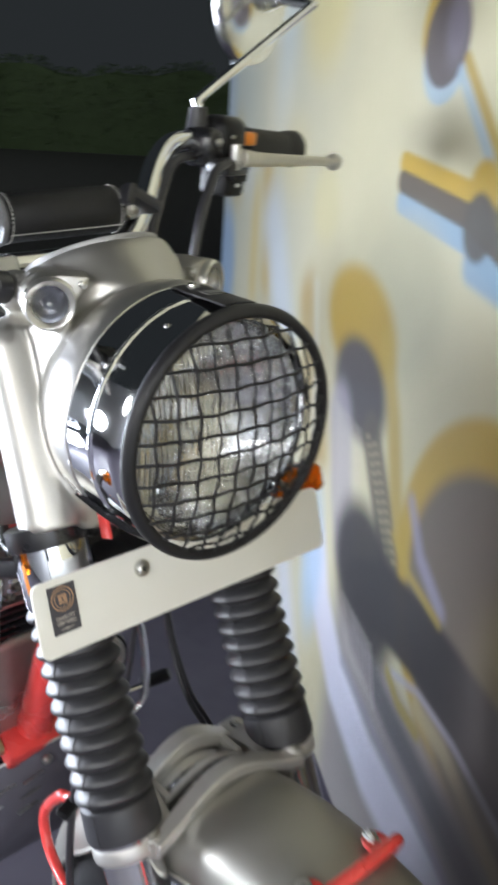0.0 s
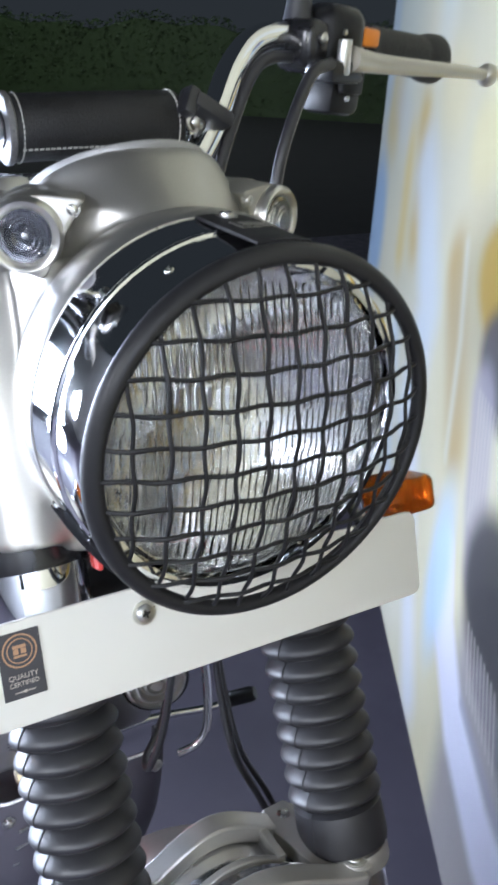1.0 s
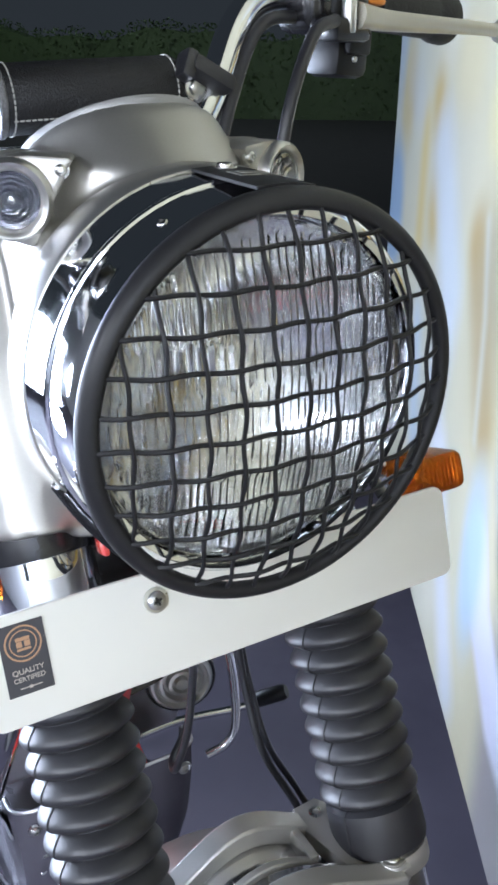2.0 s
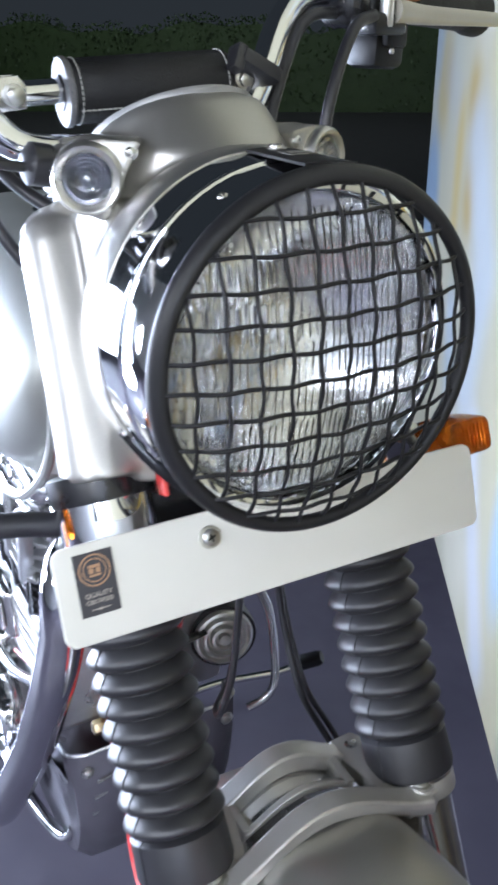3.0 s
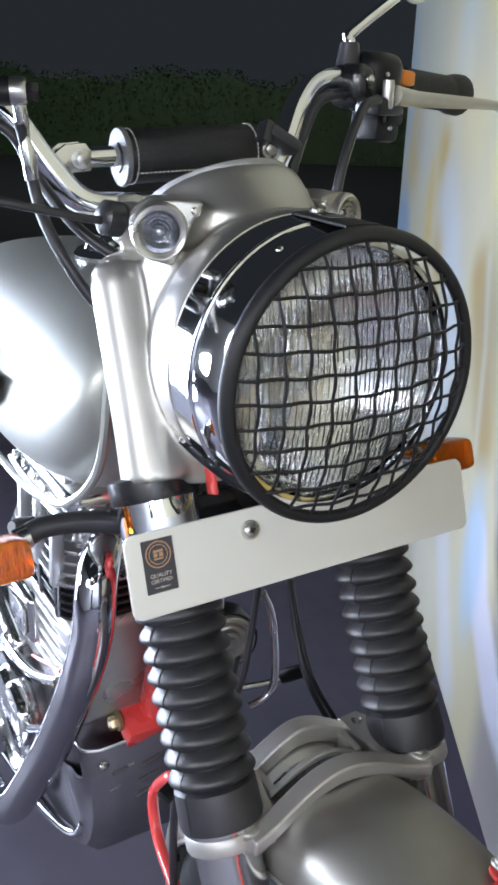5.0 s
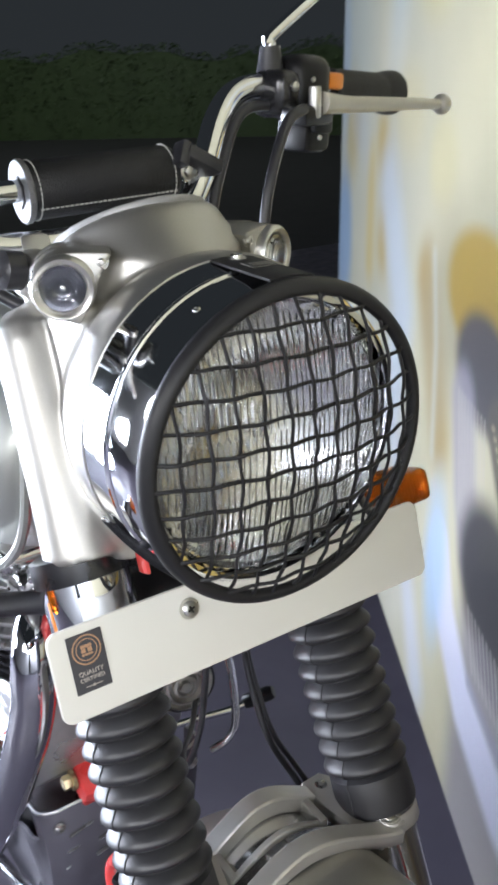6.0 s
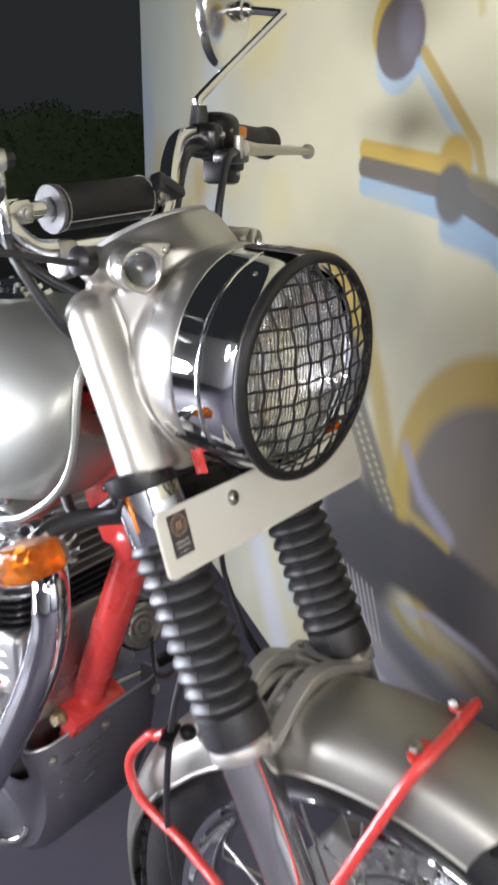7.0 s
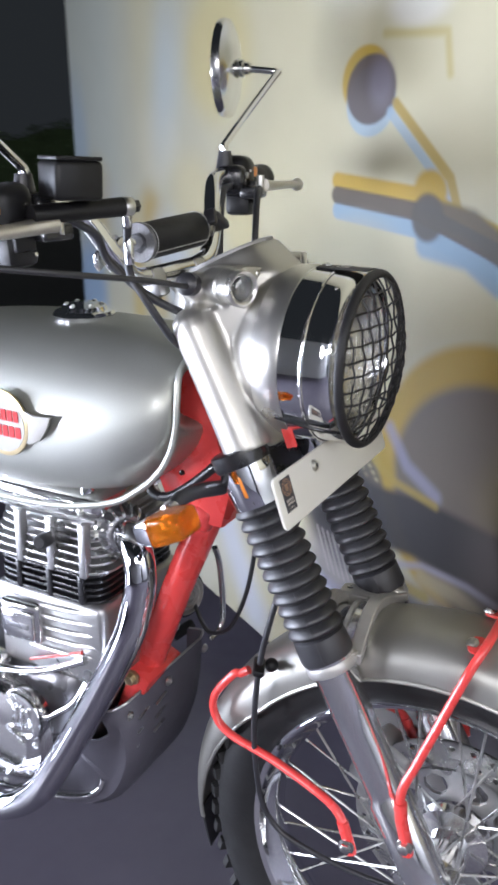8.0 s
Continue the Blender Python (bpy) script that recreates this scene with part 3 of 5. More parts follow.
lettering("QUALITY", 0.0038, sm @ Matrix.Translation((0, -0.0063, 0.0005)), PALE_PRINT, sticker)
lettering("CERTIFIED", 0.0034, sm @ Matrix.Translation((0, -0.0102, 0.0005)), PALE_PRINT, sticker)
bm = slab(bmesh.new(), rounded(0.011, 0.0005, 0.0002), 0.0004, sm @ Matrix.Translation((0, -0.0146, 0)))
slab(bm, rounded(0.0015, 0.0015, 0.0004), 0.0005, sm @ Matrix.Translation((0, -0.0146, 0)))
part("sticker_rule", bm, PALE_PRINT, sticker)
q = pm @ Vector((-0.052, 0.0135, 0.002))
bolt("plate_screw", q, pm.to_3x3() @ Vector((0, 0, 1)), 0.0052, 0.0035, plate, STEEL, False)

for an in (20, 110):
    part("screw_slot", box(bmesh.new(), Matrix.Translation(Vector(q) + pm.to_3x3() @ Vector((0, 0, 0.0033))) @ pm.to_3x3().to_4x4() @ Matrix.Rotation(radians(an), 4, "Z"), (0.0052, 0.0011, 0.0008)), BLACK, plate)

# mudguard
R_G = 0.349


def arc_pt(a, r, x):
    """A place at angle a (degrees; 0 forward, 90 up) about the axle."""
    return AXLE + Vector((x, -r * math.cos(radians(a)), r * math.sin(radians(a))))


def tail_end(a):
    """How far the guard's sides have run out towards its tail."""
    return 1 - 0.78 * min(1.0, max(0.0, (a - 140) / 44)) ** 1.2


def guard_sheet(bm, a0, a1, n=60, thick=0.0025):
    prof = []
    for k in range(25):
        t = -1 + 2 * k / 24
        sn, cs = math.sin(t * math.pi / 2), math.cos(t * math.pi / 2)
        prof.append((0.063 * math.copysign(abs(sn) ** 0.8, sn), -0.052 * (1 - max(cs, 0) ** 0.75)))
    rings = []
    for i in range(n + 1):
        a = a0 + (a1 - a0) * i / n
        k = tail_end(a)
        e = 5.0 * max(0.0, 1 - i / 3)
        rings.append([arc_pt(a + e * (x / 0.063) ** 2, R_G + dr * k, x * (0.4 + 0.6 * k)) for x, dr in prof] + [arc_pt(a + e * (x / 0.063) ** 2, R_G + dr * k - thick, x * (0.4 + 0.6 * k) * 0.965) for x, dr in reversed(prof)])
    return loft(bm, rings)


mudguard = part("front_mudguard", guard_sheet(bmesh.new(), 68, 188), GUARD_PAINT, bike, "silver steel front mudguard")
bm = bmesh.new()
for s in (-1, 1):
    tube(bm, [arc_pt(a, R_G - 0.052 * tail_end(a), s * 0.0628 * (0.4 + 0.6 * tail_end(a))) for a in range(73, 189, 3)], 0.0026, 6)
part("rolled_edge", bm, GUARD_PAINT, mudguard)
bm = loft(bmesh.new(), [[arc_pt(a, r, x) for x, r in ((-0.028, 0.340), (0.0, 0.344), (0.028, 0.340), (0.028, 0.343), (0.0, 0.347), (-0.028, 0.343))] for a in (186, 189, 192, 195, 197)])
part("mud_flap", bm, RUBBER, mudguard)

# red stays
for s in (-1, 1):
    line = [(s * 0.116, -0.158, 0.447), (s * 0.115, -0.150, 0.48), (s * 0.110, -0.147, 0.512), (s * 0.098, -0.160, 0.55), (s * 0.072, -0.188, 0.628), (s * 0.060, -0.200, 0.660), (s * 0.042, -0.210, 0.681), (s * 0.0, -0.213, 0.686)]
    part("front_stay", tube(bmesh.new(), smooth_line(line, 8), 0.0054, 14), RED, bike, "red tubular mudguard stay")
    line = [(s * 0.112, -0.089, 0.414), (s * 0.111, -0.082, 0.436), (s * 0.103, -0.058, 0.455), (s * 0.085, 0.02, 0.468), (s * 0.075, 0.09, 0.476), (s * 0.071, 0.116, 0.495), (s * 0.070, 0.116, 0.525), (s * 0.068, 0.090, 0.562), (s * 0.066, 0.080, 0.566), (s * 0.064, 0.070, 0.573)][:6 if s > 0 else None]
    part("rear_stay", tube(bmesh.new(), smooth_line(line, 8), 0.0054, 14), RED, bike, "red tubular mudguard stay")
    part("stay_end", tube(bmesh.new(), [(s * 0.117, -0.160, 0.438), (s * 0.1165, -0.157, 0.455), (s * 0.115, -0.1505, 0.478), (s * 0.1125, -0.1475, 0.500)], 0.0088, 12, flat=0.8), RED, bike)
    part("stay_end", tube(bmesh.new(), [(s * 0.113, -0.092, 0.404), (s * 0.112, -0.087, 0.420), (s * 0.109, -0.078, 0.440)], 0.0088, 12, flat=0.8), RED, bike)
    bolt("stay_bolt", (s * 0.121, -0.158, 0.45), (s, 0, 0), 0.007, 0.008, bike, STEEL)
    bolt("stay_bolt", (s * 0.118, -0.088, 0.415), (s, 0, 0), 0.007, 0.008, bike, STEEL)
    bm = slab(bmesh.new(), rounded(0.026, 0.020, 0.009), 0.003, Matrix.Translation((s * 0.037, -0.199, 0.6725)) @ pose(0, 0, 0, 0, s * 14, 0), 0.0006)
    tab = part("stay_tab", bm, RED, bike)
    bolt("tab_screw", (s * 0.037, -0.193, 0.6755), (s * 0.4, 0, 0.9), 0.0052, 0.0036, bike, STEEL, False)

# front wheel
bm = bmesh.new()
prof = [(0.0, 0.2285), (0.010, 0.2295), (0.016, 0.233), (0.021, 0.239), (0.030, 0.2435), (0.035, 0.246), (0.0365, 0.2505), (0.034, 0.252), (0.030, 0.246)]
prof = prof + [(x, r - 0.003) for x, r in reversed(prof)][1:]
rim_p = [(x, r) for x, r in prof] + [(-x, r) for x, r in reversed(prof)]
loft(bm, [[AXLE + Vector((x, -r * math.cos(2 * math.pi * i / 96), r * math.sin(2 * math.pi * i / 96))) for x, r in rim_p] for i in range(96)], closed=True)
wheel = part("front_wheel", bm, CHROME, bike, "spoked front wheel with chrome rim")
tp = [(0.030, 0.247), (0.042, 0.265), (0.0455, 0.285), (0.041, 0.303), (0.030, 0.313), (0.016, 0.3175), (0, 0.319)]
tp = tp + [(-x, r) for x, r in reversed(tp[:-1])] + [(-0.02, 0.25), (0.02, 0.25)]
bm = loft(bmesh.new(), [[AXLE + Vector((x, -r * math.cos(2 * math.pi * i / 96), r * math.sin(2 * math.pi * i / 96))) for x, r in tp] for i in range(96)], closed=True)
part("tyre", bm, TYRE, wheel, "black block-tread tyre")
bm = bmesh.new()
for i in range(64):
    for x0, ang, rr, w in ((-0.034, 0.5, 0.309, 0.016), (-0.012, 0.0, 0.3185, 0.018), (0.012, 0.5, 0.3185, 0.018), (0.034, 0.0, 0.309, 0.016)):
        a = 360 * (i + ang) / 64
        m = Matrix.Translation(arc_pt(a, rr, x0)) @ Matrix.Rotation(radians(a - 90), 4, "X") @ Matrix.Rotation(-math.copysign(0.75 if abs(x0) > 0.02 else 0.12, -x0), 4, "Y")
        t = [m @ Vector(v) for v in ((-w / 2, -0.0095, -0.004), (w / 2, -0.0095, -0.004), (w / 2, 0.0095, -0.004), (-w / 2, 0.0095, -0.004))]
        u = [m @ Vector(v) for v in ((-w / 2 + 0.001, -0.0085, 0.006), (w / 2 - 0.001, -0.0085, 0.006), (w / 2 - 0.001, 0.0085, 0.006), (-w / 2 + 0.001, 0.0085, 0.006))]
        loft(bm, [t, u])
part("tread", bm, TYRE, wheel, smooth=False)
bm = lathe(bmesh.new(), [(0.02, -0.06), (0.045, -0.055), (0.047, -0.04), (0.03, -0.034), (0.028, 0.03), (0.05, 0.036), (0.052, 0.05), (0.02, 0.06)], AXLE, AXLE + Vector((1, 0, 0)), 40)
part("hub", bm, LEG_ALLOY, wheel, "cast alloy hub")
bm = lathe(bmesh.new(), [(0.01, -0.12), (0.014, -0.115), (0.014, 0.115), (0.01, 0.12)], AXLE, AXLE + Vector((1, 0, 0)), 20)
part("axle", bm, STEEL, wheel)
def holed_ring(bm, r0, r1, n, hole, x0, x1, turn=0.0):
    """A flat ring about the axle with n round holes through it."""
    for k in range(n):
        a0, a1 = 360 * k / n + turn, 360 * (k + 1) / n + turn
        am, rm = (a0 + a1) / 2, (r0 + r1) / 2
        edge = [(a0, r0), (am, r0), (a1, r0), (a1, rm), (a1, r1), (am, r1), (a0, r1), (a0, rm)]
        rim = []
        for a, r in edge:
            dx, dy = radians(a - am) * rm, r - rm
            d = math.hypot(dx, dy)
            rim.append((am + math.degrees(dx / d * hole / rm), rm + dy / d * hole))
        front, back, fr, br = [[bm.verts.new(arc_pt(a, r, x)) for a, r in loop] for loop, x in ((edge, x0), (edge, x1), (rim, x0), (rim, x1))]
        for i in range(8):
            j = (i + 1) % 8
            bm.faces.new((front[i], front[j], fr[j], fr[i]))
            bm.faces.new((back[j], back[i], br[i], br[j]))
            bm.faces.new((fr[i], fr[j], br[j], br[i]))
    return bm


bm = holed_ring(bmesh.new(), 0.100, 0.120, 30, 0.0042, 0.058, 0.062)
holed_ring(bm, 0.120, 0.140, 30, 0.0042, 0.058, 0.062, 6)
bmesh.ops.remove_doubles(bm, verts=bm.verts, dist=0.0004)
disc = part("brake_disc", bm, STEEL, wheel, "drilled steel brake disc", smooth=False)
bm = holed_ring(bmesh.new(), 0.052, 0.0985, 9, 0.0165, 0.056, 0.062, 13)
bmesh.ops.remove_doubles(bm, verts=bm.verts, dist=0.0004)
part("disc_carrier", bm, ALLOY, disc, "cast carrier with large round holes", smooth=False)
for k in range(36):
    a = 360 * k / 36
    s = 1 if k % 2 else -1
    lean = 28 if (k // 2) % 2 else -28
    part("spoke", tube(bmesh.new(), [arc_pt(a + lean, 0.043, s * 0.04), arc_pt(a, 0.2295, s * 0.006)], 0.0017, 6), STEEL, wheel)
bm = bmesh.new()
box(bm, Matrix.Translation(arc_pt(150, 0.125, 0.075)) @ pose(0, 0, 0, 30, 0, 0), (0.05, 0.06, 0.09), 0.012, 3)
part("brake_caliper", bm, ALLOY_DARK, bike, "grey brake caliper")

# handlebar
def side(p, s):
    """The place on the other side; the throttle end is set lower to fit the camera's view."""
    dz = -0.012 * min(1.0, max(0.0, p[0] - 0.04) / 0.14) if s < 0 else 0.0
    return Vector((s * p[0], p[1], p[2] + dz))


BAR = [(0.0, 0.205, 1.045), (0.05, 0.205, 1.046), (0.082, 0.206, 1.055), (0.106, 0.213, 1.084), (0.130, 0.226, 1.122), (0.158, 0.238, 1.140), (0.2, 0.245, 1.143), (0.28, 0.258, 1.139), (0.366, 0.280, 1.131)]
bm = bmesh.new()
tube(bm, smooth_line([side(p, -1) for p in reversed(BAR[1:])] + [Vector(p) for p in BAR], 8), 0.011, 16)
bar = part("handlebar", bm, CHROME, bike, "chrome high-rise handlebar")
for s in (-1, 1):
    drop = Vector((0, 0, -0.012 if s < 0 else 0.0))
    part("bar_clamp", box(bmesh.new(), Matrix.Translation((s * 0.045, 0.203, 1.036)) @ pose(0, 0, 0, -20, 0, 0), (0.024, 0.030, 0.034), 0.006), ALLOY, bar)
    g0, g1 = side((0.262, 0.2550, 1.1395), s), side((0.366, 0.280, 1.131), s)
    prof = [(0.016, 0.0), (0.018, 0.003)] + [(0.0165 + 0.0008 * (k % 2), 0.008 + 0.004 * k) for k in range(20)] + [(0.0200, 0.094), (0.0205, 0.105), (0.016, 0.109)]
    part("grip", lathe(bmesh.new(), prof, g0, g1, 24), GRIP, bar, "black rubber grip")
    m = Matrix.Translation(Vector((s * 0.226, 0.243, 1.136)) + drop) @ pose(0, 0, 0, 0, s * 4, s * 12)
    bm = bmesh.new()
    box(bm, m @ Matrix.Translation((0, 0, 0.004)), (0.046, 0.040, 0.056), 0.014, 4)
    box(bm, m @ Matrix.Translation((s * 0.002, -0.004, -0.030)), (0.036, 0.036, 0.034), 0.007, 2)
    box(bm, m @ Matrix.Translation((s * 0.002, -0.022, -0.016)), (0.024, 0.012, 0.03), 0.003)
    sw = part("switchgear", bm, PLASTIC, bar, "black switch housing")
    for dx, dz in ((-0.008, 0.012), (0.008, -0.010), (-0.006, -0.034)):
        part("switch_screw", lathe(bmesh.new(), [(0.0022, 0), (0.002, 0.002), (0.0005, 0.0022)], m @ Vector((s * dx, -0.0285 if dz < -0.02 else -0.0195, dz)), m @ Vector((s * dx, -1, dz)), 10), STEEL, sw)
    part("switch_collar", box(bmesh.new(), Matrix.Translation(Vector((s * 0.255, 0.244, 1.146)) + drop) @ pose(0, 0, 0, 0, s * 4, s * 12), (0.020, 0.026, 0.014), 0.003), AMBER_DULL, sw, "orange switch key")
    pp = Matrix.Translation(Vector((s * 0.193, 0.234, 1.138)) + drop) @ pose(0, 0, 0, 0, 0, s * 12)
    bm = box(bmesh.new(), pp, (0.026, 0.040, 0.038), 0.010, 3)
    box(bm, pp @ Matrix.Translation((s * 0.008, -0.028, -0.016)), (0.036, 0.030, 0.016), 0.004, 2)
    perch = part("lever_perch", bm, BLACK, bar, "black lever perch")
    part("perch_bolt", lathe(bmesh.new(), [(0.004, 0), (0.004, 0.003), (0.002, 0.004)], pp @ Vector((0, -0.020, 0.006)), pp @ Vector((0, -1, 0.006)), 12), STEEL, perch)
    part("lever_pivot", lathe(bmesh.new(), [(0.0048, -0.012), (0.0053, -0.01), (0.0053, 0.01), (0.0048, 0.012)], Vector((s * 0.206, 0.197, 1.132)) + drop, Vector((s * 0.206, 0.197, 2)), 20), STEEL, perch)
    L = [side(q, s) for q in ((0.212, 0.197, 1.131), (0.225, 0.200, 1.130), (0.25, 0.207, 1.128), (0.30, 0.214, 1.126), (0.35, 0.221, 1.124), (0.381, 0.227, 1.122))]
    bm = tube(bmesh.new(), smooth_line(L, 8), lambda t: 0.0098 - 0.0048 * min(1, t * 1.15), 14, flat=0.95)
    ball(bm, side((0.383, 0.228, 1.122), s), 0.0095, 20)
    part("lever", bm, LEVER, bar, "satin alloy lever with ball end")
    # mirror
    base = Vector((s * 0.196, 0.246, 1.133)) + drop
    bm = lathe(bmesh.new(), [(0.0135, 0.0), (0.0135, 0.016), (0.012, 0.02), (0.0085, 0.042)], base, base + Vector((0, 0, 1)), 20)
    part("mirror_boot", bm, RUBBER, bar)
    elbow, joint = Vector((s * 0.340, 0.240, 1.278)) + drop, Vector((s * 0.327, 0.284, 1.284)) + drop
    line = [base + Vector((0, 0, 0.03)), base + Vector((0, 0, 0.044)), base + Vector((s * 0.008, 0.001, 0.054)), elbow - Vector((s * 0.012, 0.0, 0.007)), elbow, elbow + Vector((-s * 0.002, 0.008, 0.002)), joint]
    mir = part("mirror", tube(bmesh.new(), smooth_line(line, 6), 0.005, 12), CHROME, bike, "round chrome rear-view mirror on bent stem")
    nn = Vector((s * 0.28, -0.96, 0.0)).normalized()
    c = joint - nn * 0.024
    bm = lathe(bmesh.new(), [(0.066, -0.012), (0.0675, -0.006), (0.066, 0.0), (0.055, 0.005), (0.03, 0.010), (0.012, 0.012)], c, c + nn, 48)
    part("mirror_shell", bm, CHROME_WORN, mir, "domed chrome mirror back")
    part("mirror_glass", lathe(bmesh.new(), [(0.062, -0.0135), (0.062, -0.0125)], c, c + nn, 48), MIRROR, mir)
    part("mirror_knuckle", lathe(bmesh.new(), [(0.008, 0.006), (0.0135, 0.009), (0.0135, 0.013), (0.0105, 0.0145), (0.0125, 0.016), (0.0125, 0.02), (0.009, 0.022), (0.009, 0.028), (0.006, 0.032)], c, c + nn, 20), STEEL, mir)
# rubber strap that holds the cables to the bar
strap = part("cable_tie", box(bmesh.new(), Matrix.Translation((0.096, 0.206, 1.092)) @ pose(0, 0, 0, -20, 28, 0), (0.035, 0.031, 0.012), 0.004, 2), RUBBER, bar)
part("strap_tongue", box(bmesh.new(), Matrix.Translation((0.080, 0.200, 1.100)) @ pose(0, 0, 0, -20, 28, 0), (0.010, 0.016, 0.020), 0.003, 2), RUBBER, strap)
# crossbar with its padded roll
c0, c1 = Vector((-0.078, 0.222, 1.081)), Vector((0.090, 0.218, 1.0865))
cross = part("crossbar", tube(bmesh.new(), [c0, c1], 0.0082, 18), CHROME, bar)
for s, c in ((-1, c0), (1, c1)):
    o = [(-0.008, -0.009), (0.006, -0.010), (0.030, -0.024), (0.036, -0.018), (0.036, -0.006), (0.012, 0.011), (-0.004, 0.012), (-0.009, 0.006)]
    if s < 0:
        o = [(-x, z) for x, z in reversed(o)]
    else:
        o = [(0.55 * x, z) for x, z in o]
    for dy in (-0.010, 0.006):
        part("crossbar_clamp", slab(bmesh.new(), o, 0.004, Matrix.Translation(c + Vector((0, dy + 0.004, 0))) @ pose(0, 0, 0, 90, 0, 0), 0.0008), LEG_ALLOY, bar, "bright alloy clamp plate")
    bolt("clamp_bolt", c + Vector((0, -0.010, 0)), (0, -1, 0), 0.0055, 0.006, bar, STEEL)
a, b = Vector((-0.040, 0.222, 1.081)), Vector((0.077, 0.219, 1.085))
bm = lathe(bmesh.new(), [(0.0200, 0.0), (0.0213, 0.002), (0.0215, 0.060), (0.0213, 0.117), (0.0200, 0.119)], a, b, 40)
pad = part("bar_pad", bm, LEATHER, bike, "black stitched leatherette crossbar pad")
bm = lathe(bmesh.new(), [(0.0222, -0.003), (0.0230, -0.002), (0.0230, 0.001), (0.0216, 0.002)], a, b, 40)
part("pad_end", bm, PAD_END, pad, "pale speckled end disc")
part("pad_core", lathe(bmesh.new(), [(0.011, -0.0045), (0.012, -0.004), (0.012, 0.0)], a, b, 7), RUBBER, pad)
bm = bmesh.new()
d = (b - a).normalized()
for off in (0.006, 0.114):
    for k in range(40):
        an = 2 * math.pi * k / 40
        q = a + d * off + (frame_of(a, b).to_3x3() @ Vector((0.0216 * math.cos(an), 0.0216 * math.sin(an), 0)))
        box(bm, Matrix.Translation(q) @ frame_of(a, b) @ Matrix.Rotation(an, 4, "Z"), (0.0008, 0.0025, 0.0008))
for k in range(30):
    q = a + d * (0.006 + 0.108 * k / 29) + Vector((0, -0.0186, -0.0112))
    box(bm, Matrix.Translation(q) @ frame_of(a, b), (0.001, 0.001, 0.0026))
part("stitching", bm, THREAD, pad, smooth=False)

# fuel tank
def tank_ring(y, w, zb, zt, n=40):
    out = []
    for k in range(n):
        t = 2 * math.pi * k / n
        c, s = math.cos(t), math.sin(t)
        e = 0.72
        x = w * math.copysign(abs(c) ** e, c)
        zz = math.copysign(abs(s) ** 0.8, s)
        z = (zb + zt) / 2 + (zt - zb) / 2 * zz
        if zz > 0:
            x *= 1 - 0.12 * zz
        out.append((x, y, z))
    return out


TANK = [(0.240, 0.02, 0.89, 0.91), (0.188, 0.055, 0.878, 0.930), (0.160, 0.079, 0.870, 0.946), (0.1505, 0.088, 0.866, 0.951), (0.156, 0.100, 0.848, 0.958), (0.170, 0.110, 0.826, 0.965), (0.200, 0.120, 0.798, 0.973), (0.24, 0.128, 0.775, 0.979), (0.33, 0.134, 0.758, 0.981),
        (0.42, 0.135, 0.757, 0.98), (0.52, 0.13, 0.758, 0.972), (0.62, 0.115, 0.76, 0.955), (0.70, 0.09, 0.77, 0.92), (0.74, 0.05, 0.80, 0.88)]
tank = part("fuel_tank", loft(bmesh.new(), [tank_ring(*r) for r in TANK]), TANK_PAINT, bike, "rounded silver fuel tank")
md = tank.modifiers.new("round", "SUBSURF")
md.levels = md.render_levels = 2
SEAM = [(0.0, 0.155, 0.958), (0.05, 0.152, 0.957), (0.078, 0.149, 0.945), (0.088, 0.147, 0.915), (0.091, 0.148, 0.885), (0.093, 0.155, 0.855), (0.096, 0.170, 0.828), (0.101, 0.197, 0.802), (0.106, 0.24, 0.778), (0.110, 0.33, 0.760), (0.111, 0.45, 0.758), (0.105, 0.58, 0.762)]
seam = smooth_line([(-x, y, z) for x, y, z in reversed(SEAM[1:])] + SEAM, 6)
part("tank_seam", tube(bmesh.new(), seam, 0.0042, 8), TANK_PAINT, tank, "raised rolled seam")
cc = Vector((0.0, 0.343, 0.976))
bm = lathe(bmesh.new(), [(0.038, 0.0), (0.04, 0.006), (0.037, 0.010), (0.03, 0.011), (0.028, 0.016), (0.018, 0.019), (0.004, 0.02)], cc, cc + Vector((0, 0, 1)), 44)
cap = part("filler_cap", bm, CHROME, tank, "chrome filler cap")
for k in range(6):
    an = k * math.pi / 3
    bolt("cap_screw", cc + Vector((0.022 * math.cos(an), 0.022 * math.sin(an), 0.017)), (0, 0, 1), 0.003, 0.003, tank, STEEL, False)

# tank badge
bmx = Matrix.Translation((-0.1350, 0.366, 0.871)) @ pose(0, 0, 0, 90, 0, -92) @ pose(0, 0, 0, 0, 0, 0)
circle = [(0.042 * math.cos(2 * math.pi * k / 40), 0.042 * math.sin(2 * math.pi * k / 40)) for k in range(40)]
badge = part("tank_badge", slab(bmesh.new(), circle, 0.004, bmx, 0.001), BRASS, tank, "round winged tank badge in red, silver and gilt")
wing = [(0.03, 0.022), (0.05, 0.016), (0.078, 0.018), (0.07, 0.002), (0.06, -0.012), (0.045, -0.02), (0.03, -0.022)]
for s in (-1, 1):
    o = [(s * x, y) for x, y in wing]
    part("badge_wing", slab(bmesh.new(), o if s > 0 else o[::-1], 0.0035, bmx, 0.0008), BADGE_CREAM, tank)
inner = [(x * 0.86, y * 0.86) for x, y in circle]
part("badge_field", slab(bmesh.new(), inner, 0.0046, bmx), BADGE_CREAM, tank)
for y, w, h in ((0.011, 0.058, 0.014), (-0.009, 0.062, 0.014)):
    for k in range(6):
        bm = slab(bmesh.new(), rounded(w / 7.5, h, 0.001), 0.0055, bmx @ Matrix.Translation((-w / 2 + w * (k + 0.5) / 6, y, 0)))
        part("badge_bar", bm, BADGE_RED, tank)

